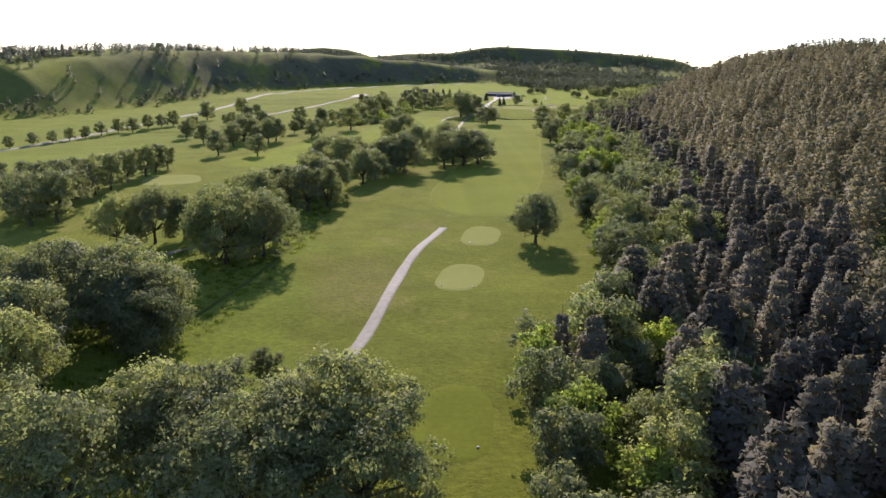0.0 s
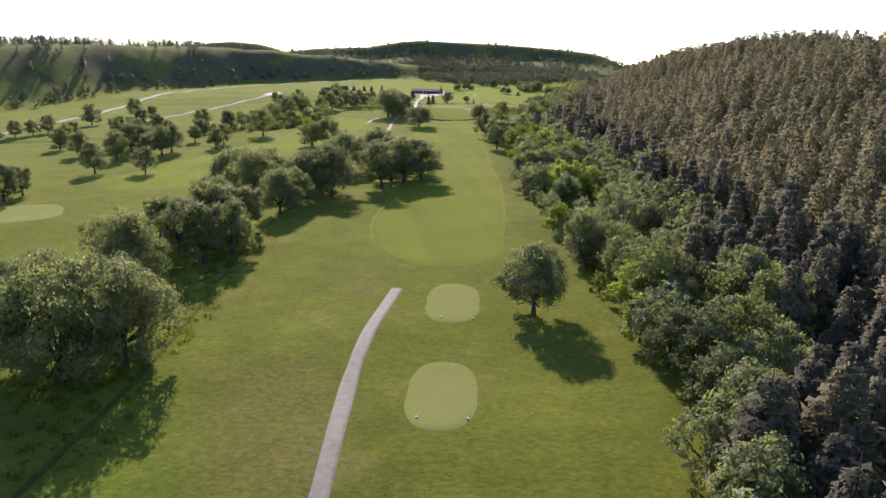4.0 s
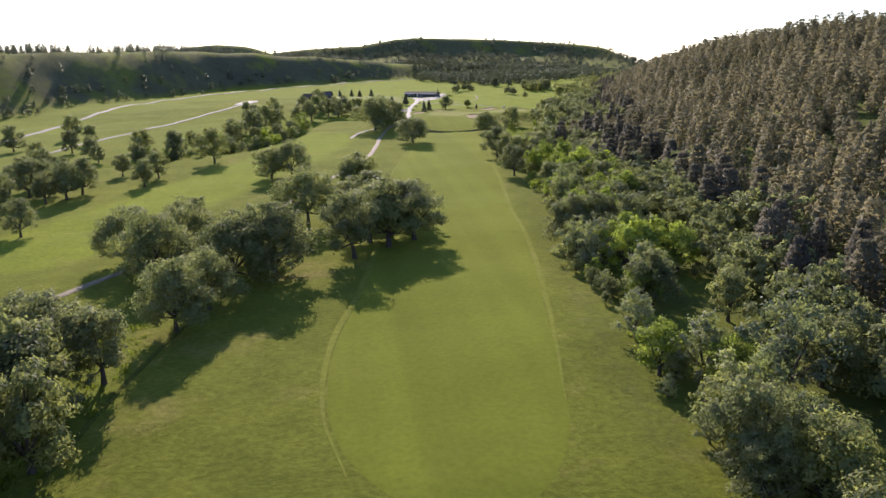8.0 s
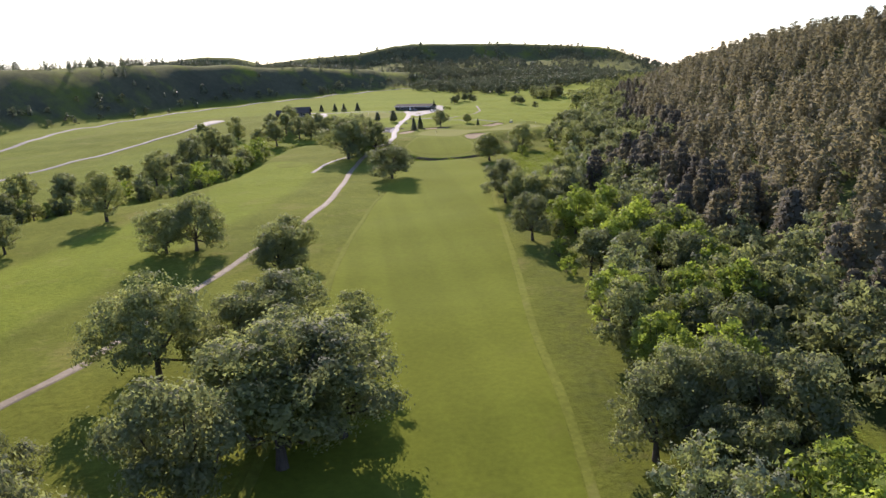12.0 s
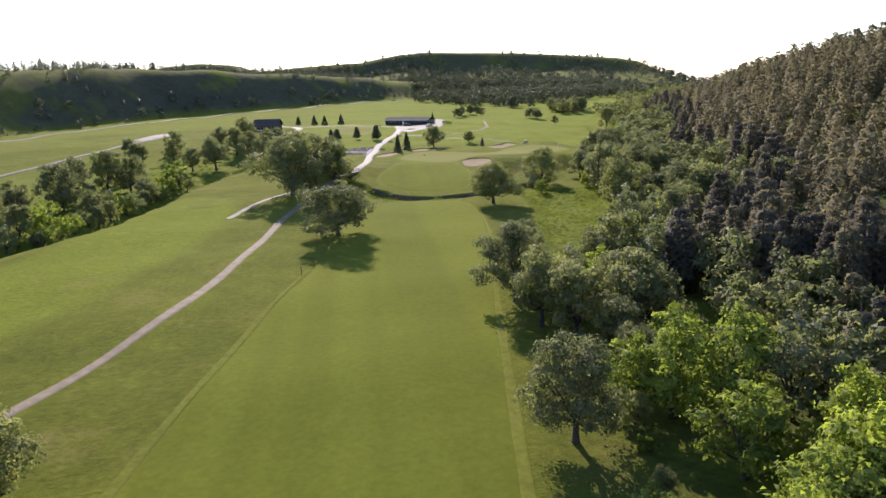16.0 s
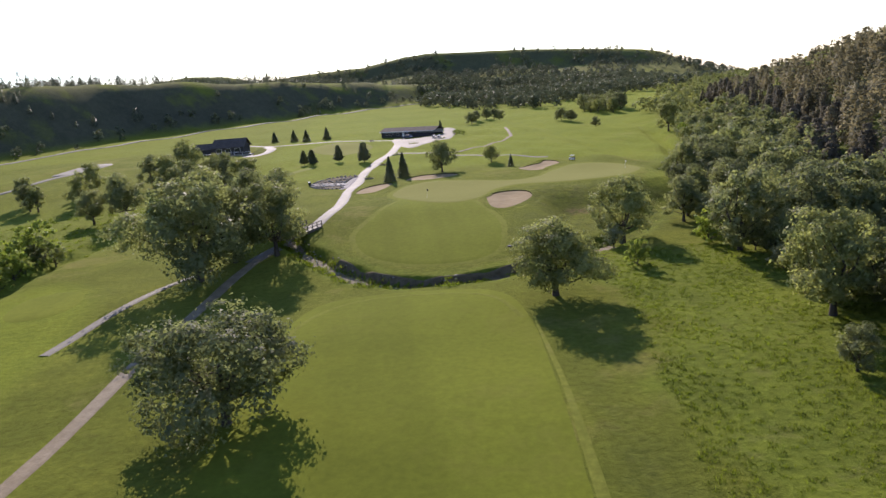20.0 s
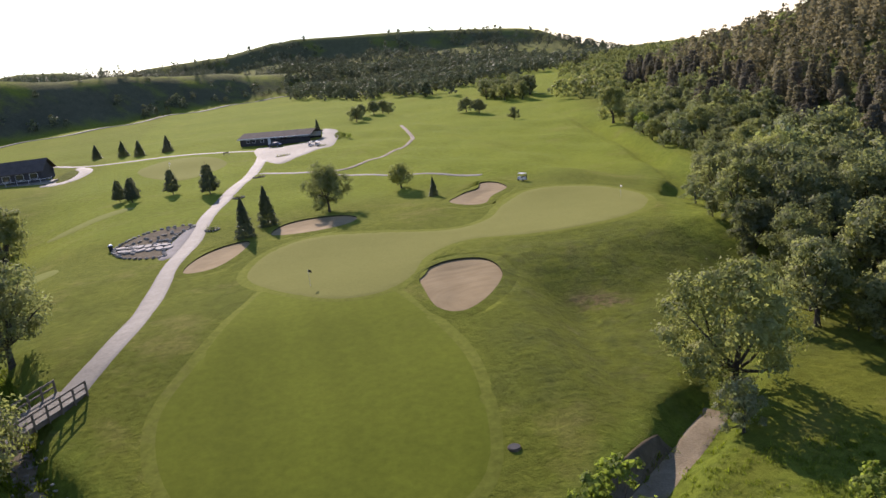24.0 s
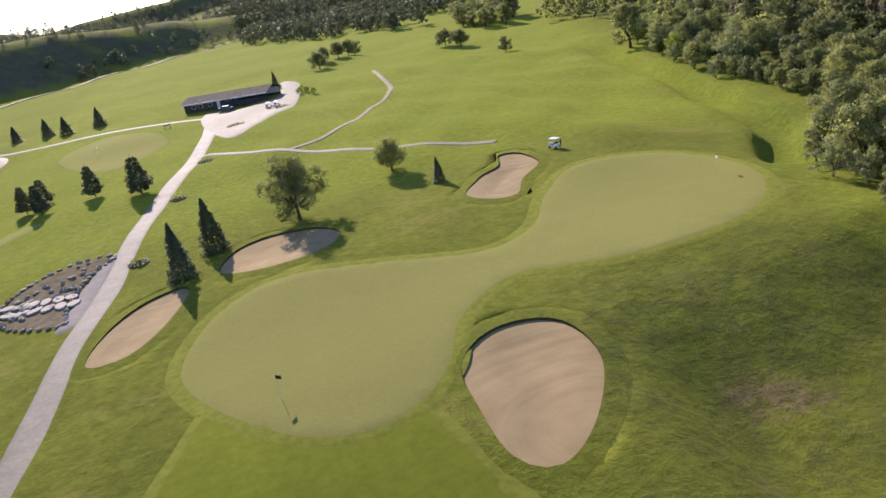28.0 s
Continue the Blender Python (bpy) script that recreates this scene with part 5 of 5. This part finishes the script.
# clubhouse over a stone terrace wall
club = thing("clubhouse", "dark clubhouse with a steep shingled gable roof on a stone terrace", "clubhouse", at(-17.5, 670, -8, -0.2))
part("wall", box_bm(0, 0, 0, 12, 9, 2.8), M_DARKWOOD, club)
part("gable", roof_bm(0, 0.3, 12, 8.7, 2.8, 2.6, 0.0, 2.4), M_DARKWOOD, club)
part("roof", roof_bm(0, 0, 12, 9, 3.1, 2.9, 0.7), M_ROOF, club)
part("wing_wall", box_bm(-8, 1.5, 0, 0, 8, 2.5), M_DARKWOOD, club)
part("wing_roof", roof_bm(-8, 1.5, 0, 8, 2.7, 1.9, 0.5), M_ROOF, club)
for x in (1.2, 4.8, 8.6):
    w = part("window", box_bm(x, -0.06, 0.9, x + 2.2, -0.0, 2.5), M_WHITE, club)
    part("pane", box_bm(x + 0.1, -0.09, 1.0, x + 2.1, -0.055, 2.4), M_GLASS, w)
part("terrace", box_bm(-3, -4, -2.6, 16, -0.0, 0.0), M_ROCK, club, "stone retaining wall with a paved top")
part("paving", box_bm(-2.9, -3.9, 0.0, 15.9, -0.06, 0.06), M_CONCRETE, club)
for i in range(7):
    part("rail_post", box_bm(-2.8 + i * 3.08, -3.9, 0.06, -2.7 + i * 3.08, -3.8, 1.0), M_WHITE, club)
part("rail", box_bm(-2.9, -3.92, 1.0, 15.9, -3.78, 1.08), M_WHITE, club)
sheet("terrace_path", closed_curve([(0, 688), (4, 684), (6, 676), (3, 664), (-2, 656), (-5, 660), (-1, 668), (0, 678)], 1.5), M_CONCRETE, 0.2, "curving pale path round the terrace", "path", 2.0)
sheet("terrace_bed", closed_curve([(-1, 682), (2.5, 678), (2, 668), (-1, 662), (-3, 670)], 1.2), M_FLOOR, 0.24, "dark planted bed beside the terrace", "flower bed", 1.5)


# vehicles
def car_thing(x, y, turn, paint, label, cat="car", scale=1.0):
    e = thing("car", label, cat, at(x, y, turn, 0.2) @ Matrix.Diagonal((scale, scale, scale, 1)))
    bm = bmesh.new()
    prof = [(-2.2, 0.35), (-2.2, 0.85), (-2.0, 0.95), (-1.3, 1.0), (-0.8, 1.42), (0.9, 1.42), (1.45, 1.0), (2.1, 0.85), (2.2, 0.6), (2.2, 0.35)]
    a = [bm.verts.new((px_, -0.85 + (0.12 if pz > 1.1 else 0), pz)) for px_, pz in prof]
    b = [bm.verts.new((px_, 0.85 - (0.12 if pz > 1.1 else 0), pz)) for px_, pz in prof]
    n = len(prof)
    for i in range(n):
        bm.faces.new((a[i], a[(i + 1) % n], b[(i + 1) % n], b[i]))
    bm.faces.new(a[::-1])
    bm.faces.new(b)
    bmesh.ops.recalc_face_normals(bm, faces=bm.faces)
    bmesh.ops.bevel(bm, geom=bm.edges[:], offset=0.05, segments=2, affect="EDGES")
    body = part("body", bm, paint, e)
    part("windscreen", box_bm(0.95, -0.62, 1.05, 1.2, 0.62, 1.36), M_GLASS, body)
    for s in (-1, 1):
        part("side_window", box_bm(-0.75, s * 0.77 - 0.02, 1.04, 0.85, s * 0.77 + 0.02, 1.34), M_GLASS, body)
    for wx in (-1.35, 1.35):
        for s in (-1, 1):
            t = part("tyre", cyl_bm((wx, s * 0.72, 0.32), (wx, s * 0.9, 0.32), 0.32, 0.32, 16), M_RUBBER, e)
            part("rim", cyl_bm((wx, s * 0.9, 0.32), (wx, s * 0.92, 0.32), 0.19, 0.17, 12), M_METAL, t)
    return e


def golf_cart(x, y, turn, label):
    e = thing("golf_cart", label, "golf cart", at(x, y, turn, 0.12) @ Matrix.Diagonal((0.72, 0.72, 0.72, 1)))
    bm = box_bm(-1.15, -0.58, 0.28, 1.15, 0.58, 0.5, 0.04)
    part("chassis", bm, M_WHITE, e)
    part("front_cowl", box_bm(0.75, -0.55, 0.5, 1.2, 0.55, 0.95, 0.12), M_WHITE, e)
    part("rear_body", box_bm(-1.15, -0.58, 0.5, -0.35, 0.58, 0.8, 0.06), M_WHITE, e)
    part("seat", box_bm(-0.45, -0.52, 0.68, 0.1, 0.52, 0.82, 0.05), M_RUBBER, e)
    part("backrest", box_bm(-0.55, -0.52, 0.85, -0.42, 0.52, 1.2, 0.05), M_RUBBER, e)
    part("roof", box_bm(-1.0, -0.6, 1.78, 0.85, 0.6, 1.86, 0.03), M_WHITE, e)
    for px_, tx in ((0.95, 0.7), (-0.85, -0.85)):
        for s in (-0.52, 0.52):
            part("roof_post", cyl_bm((px_, s, 0.75), (tx, s, 1.8), 0.025, 0.025, 6), M_METAL, e)
    for wx in (-0.8, 0.8):
        for s in (-1, 1):
            part("wheel", cyl_bm((wx, s * 0.42, 0.23), (wx, s * 0.6, 0.23), 0.23, 0.23, 14), M_RUBBER, e)
    part("bag", cyl_bm((-1.25, -0.2, 0.6), (-1.35, -0.2, 1.5), 0.13, 0.16, 8), M_DARKWOOD, e)
    return e


car_thing(59.3, 675.2, BARN, M_CARPAINT, "dark car parked before the cart barn")
golf_cart(69.2, 661.8, 40, "white golf cart parked on the apron")
golf_cart(71.0, 660.6, 45, "white golf cart parked on the apron")
golf_cart(97.0, 561.0, 115, "white golf cart standing on the fairway fringe")

# timber bridge over the creek
bx, by = 28.4, 493.0
bl = math.hypot(4.8, 8.0)
bturn = math.degrees(math.atan2(8.0, 4.8))
bz = max(float(height(28.2, 492.4)), float(height(33.4, 501.6))) + 0.12
bridge = thing("bridge", "timber plank bridge with railings over the creek", "bridge", pose(bx, by, bz, 0, 0, bturn))
for s in (-1.3, 0.0, 1.3):
    part("beam", box_bm(-0.5, s - 0.12, -0.5, bl + 0.5, s + 0.12, -0.1), M_TIMBER, bridge)
plank_me = None
for i in range(46):
    x = -0.4 + i * 0.222
    if plank_me is None:
        pk = part("plank", box_bm(-0.1, -1.55, -0.1, 0.1, 1.55, 0.0, 0.008), M_CONCRETE, bridge)
        plank_me = pk.data
    else:
        pk = obj("plank", plank_me, bridge)
    pk.location = (x, 0, rt.uniform(-0.006, 0.006))
for s in (-1.62, 1.62):
    for i in range(8):
        x = -0.3 + i * 1.42
        part("post", box_bm(x - 0.07, s - 0.07, -0.5, x + 0.07, s + 0.07, 1.1, 0.01), M_TIMBER, bridge)
    for z in (0.5, 1.02):
        part("rail", box_bm(-0.4, s - 0.04, z - 0.07, bl + 0.4, s + 0.04, z + 0.07, 0.01), M_TIMBER, bridge)


# stones
def stone_mesh(seed, flat=0.7):
    r = np.random.default_rng(seed)
    bm = bmesh.new()
    bmesh.ops.create_icosphere(bm, subdivisions=1, radius=0.5)
    for v in bm.verts:
        v.co *= r.uniform(0.75, 1.2)
        v.co.z *= flat
    me = bpy.data.meshes.new("stone")
    bm.to_mesh(me)
    bm.free()
    me.materials.append(M_ROCK)
    return me


STONES = [stone_mesh(i) for i in range(6)]
GARDEN = [(28.8, 557), (30, 562), (33, 566), (37, 567.6), (40.2, 566), (37.5, 560), (36.5, 552), (37, 547.5), (33.5, 549), (30.5, 552)]
garden_line = closed_curve(GARDEN, 0.9)
garden = sheet("rock_garden", garden_line, M_BANK, 0.10, "rock garden of boulders and pale stepping slabs in brown soil", "rock garden", 1.0, None, "")
for i, (x, y) in enumerate(garden_line):
    s = obj("stone", STONES[i % 6], garden)
    s.matrix_basis = pose(x, y, float(height(x, y)) + 0.15, 0, 0, rt.uniform(0, 360)) @ Matrix.Diagonal((rt.uniform(0.5, 0.9), rt.uniform(0.5, 0.9), rt.uniform(0.5, 0.8), 1))
for i in range(55):
    k = rt.uniform(0, 1)
    x, y = 30 + 8 * k + rt.uniform(-1, 1), 555 + 9 * k * rt.uniform(0.2, 1.2) + rt.uniform(-3, 3)
    if inside(x, y, garden_line) and abs((x - 30) - (558 - y) * 0.2) > 0.0:
        s = obj("stone", STONES[i % 6], garden)
        s.matrix_basis = pose(x, y, float(height(x, y)) + 0.2, 0, 0, rt.uniform(0, 360)) @ Matrix.Diagonal((rt.uniform(0.5, 1.3), rt.uniform(0.4, 0.9), rt.uniform(0.4, 0.9), 1))
for i in range(12):
    sx, sy = 29.8 + (i % 6) * 1.35 + 0.5 * (i // 6), 557.6 - (i % 6) * 0.35 - 2.3 * (i // 6)
    slab = part("slab", cyl_bm((0, 0, -0.06), (0, 0, 0.08), 0.72, 0.68, 9), M_SLAB, garden, "pale stepping slab")
    slab.matrix_basis = pose(sx, sy, float(height(sx, sy)) + 0.2, 0, 0, rt.uniform(0, 360)) @ Matrix.Diagonal((rt.uniform(0.8, 1.05), rt.uniform(1.2, 1.6), 1.3, 1))
sheet("garden_apron", closed_curve([(36.2, 546), (36.8, 552), (37.4, 558), (39.6, 566.5), (40.8, 566), (39.4, 556), (38, 546)], 1.0), M_ASPHALT, 0.14, "worn grey apron between drive and rock garden", "apron", 1.2)


def flower_bed(x, y, w, label):
    e = thing("flower_bed", label, "flower bed", at(x, y, rt.uniform(-30, 30)))
    part("soil", cyl_bm((0, 0, -0.1), (0, 0, 0.14), w, w * 0.9, 12), M_TURF_LIP, e)
    for k in range(14):
        a = k * 2 * math.pi / 14
        s = obj("stone", STONES[k % 6], e)
        s.matrix_basis = pose(math.cos(a) * w, math.sin(a) * w, 0.1, 0, 0, rt.uniform(0, 360)) @ Matrix.Diagonal((0.42, 0.42, 0.42, 1))
    r = np.random.default_rng(int(x * 10))
    p = np.c_[r.normal(0, w * 0.4, (120, 2)), np.abs(r.normal(0.35, 0.2, 120))]
    v, f, _ = leaf_quads(r, p, np.c_[r.normal(0, 0.6, (120, 2)), np.ones(120)], r.uniform(0.15, 0.32, 120), 0.7)
    tagged(obj("plants", mesh_of("plants", v, f, M_LEAF), e), "low leafy plants in the bed", kind="stuff")


for x, y, w in [(43.3, 561.3, 1.1), (47.6, 589, 1.1), (52.4, 613.5, 1.3), (60, 645.5, 2.0), (72, 656, 1.5)]:
    flower_bed(x, y, w, "stone-ringed flower bed beside the drive")
for x, y in [(78, 668), (80, 668.5), (79.2, 672), (81, 664)]:
    plant("shrub", x, y, 1.9, label="low dark shrub beside the apron")


# golf course fittings
def flagstick(x, y, cloth, label):
    e = thing("flagstick", label, "flagstick", at(x, y, 20, 0.08))
    part("pole", cyl_bm((0, 0, -0.1), (0, 0, 1.9), 0.018, 0.011, 6), M_WHITE, e)
    bm = bmesh.new()
    cols = [[bm.verts.new((0.02 + 0.38 * i / 5, 0.04 * math.sin(i * 1.3), 1.88 - 0.28 * j - 0.04 * i)) for j in range(2)] for i in range(6)]
    for i in range(5):
        bm.faces.new((cols[i][0], cols[i + 1][0], cols[i + 1][1], cols[i][1]))
    bmesh.ops.solidify(bm, geom=bm.faces[:], thickness=0.01)
    part("flag", bm, cloth, e)
    part("cup", cyl_bm((0, 0, -0.1), (0, 0, 0.005), 0.055, 0.055, 10), M_RUBBER, e)


flagstick(55.2, 518.6, M_REDFLAG, "thin flagstick with a dark flag on the green")
flagstick(102.5, 535.0, M_WHITE, "thin flagstick with a pale flag on the green")
flagstick(30, 650, M_WHITE, "thin flagstick on the practice green")


def small_post(x, y, h, mat, label, name="marker_post", category="post"):
    e = thing(name, label, category, at(x, y))
    part("shaft", box_bm(-0.06, -0.06, -0.2, 0.06, 0.06, h, 0.012), mat, e)
    part("cap", box_bm(-0.08, -0.08, h, 0.08, 0.08, h + 0.05, 0.01), M_TIMBER, e)


for x, y in [(25.2, 402.5), (53.9, 391.5)]:
    small_post(x, y, 1.15, M_TIMBER, "dark timber yardage post beside the fairway")
bin_ = thing("litter_bin", "dark round litter bin with a pale lid", "litter bin", at(28.3, 557.9))
part("drum", cyl_bm((0, 0, 0), (0, 0, 0.85), 0.32, 0.34, 14), M_RUBBER, bin_)
part("lid", cyl_bm((0, 0, 0.85), (0, 0, 1.0), 0.37, 0.25, 14), M_WHITE, bin_, "pale domed lid")
bench = thing("bench", "low dark timber bench beside the practice green", "bench", at(44.8, 664.5, 20))
part("seat", box_bm(-0.9, -0.22, 0.42, 0.9, 0.22, 0.48, 0.01), M_TIMBER, bench)
part("backrest", box_bm(-0.9, 0.2, 0.6, 0.9, 0.25, 0.9, 0.01), M_TIMBER, bench)
for x in (-0.75, 0.75):
    part("leg", box_bm(x - 0.05, -0.2, 0, x + 0.05, 0.22, 0.42), M_TIMBER, bench)
for x, y, s in [(0.2, 117, 1), (5.4, 116, 1), (6.5, 147, 1), (11, 146, 1), (-1, 64, 1), (3, 63.5, 1)]:
    mk = thing("tee_marker", "small painted tee marker block", "tee marker", at(x, y, 10, 0.08))
    part("block", box_bm(-0.12, -0.08, 0, 0.12, 0.08, 0.16, 0.03), M_WHITE, mk)
cover = thing("drain_cover", "dark round drain cover in the grass", "drain cover", at(65, 480.2))
part("ring", cyl_bm((0, 0, -0.05), (0, 0, 0.09), 0.5, 0.46, 16), M_BANK, cover)
part("lid", cyl_bm((0, 0, 0.09), (0, 0, 0.12), 0.42, 0.4, 16), M_RUBBER, cover)

# creek bed: cobbles, and a thin run of water
creek_line = open_curve(CREEK[13:23], 0.45)
bed = ribbon("creek_bed", [tuple(q) for q in creek_line[::3]], 2.2, M_DIRT, 0.06, "stony creek bed between grass banks", "creek bed")
cg = np.gradient(creek_line, axis=0)
cg /= np.linalg.norm(cg, axis=1, keepdims=True)
far_side = creek_line + np.stack([-cg[:, 1], cg[:, 0]], -1) * 1.45
ribbon("creek_bank", [tuple(q) for q in far_side[40:-14:3]], 1.35, M_BANK, 0.15, "steep bare earth bank cut by the creek", "bank", rows=9, step=0.8)
n_st = 0
for q in creek_line:
    for k in range(3):
        if n_st < 290:
            n_st += 1
            x, y = q[0] + rt.normal(0, 0.9), q[1] + rt.normal(0, 0.9)
            s = obj("cobble", STONES[n_st % 6], bed)
            s.matrix_basis = pose(x, y, float(height(x, y)) + 0.05, 0, 0, rt.uniform(0, 360)) @ Matrix.Diagonal((rt.uniform(0.2, 0.7), rt.uniform(0.2, 0.6), rt.uniform(0.2, 0.5), 1))
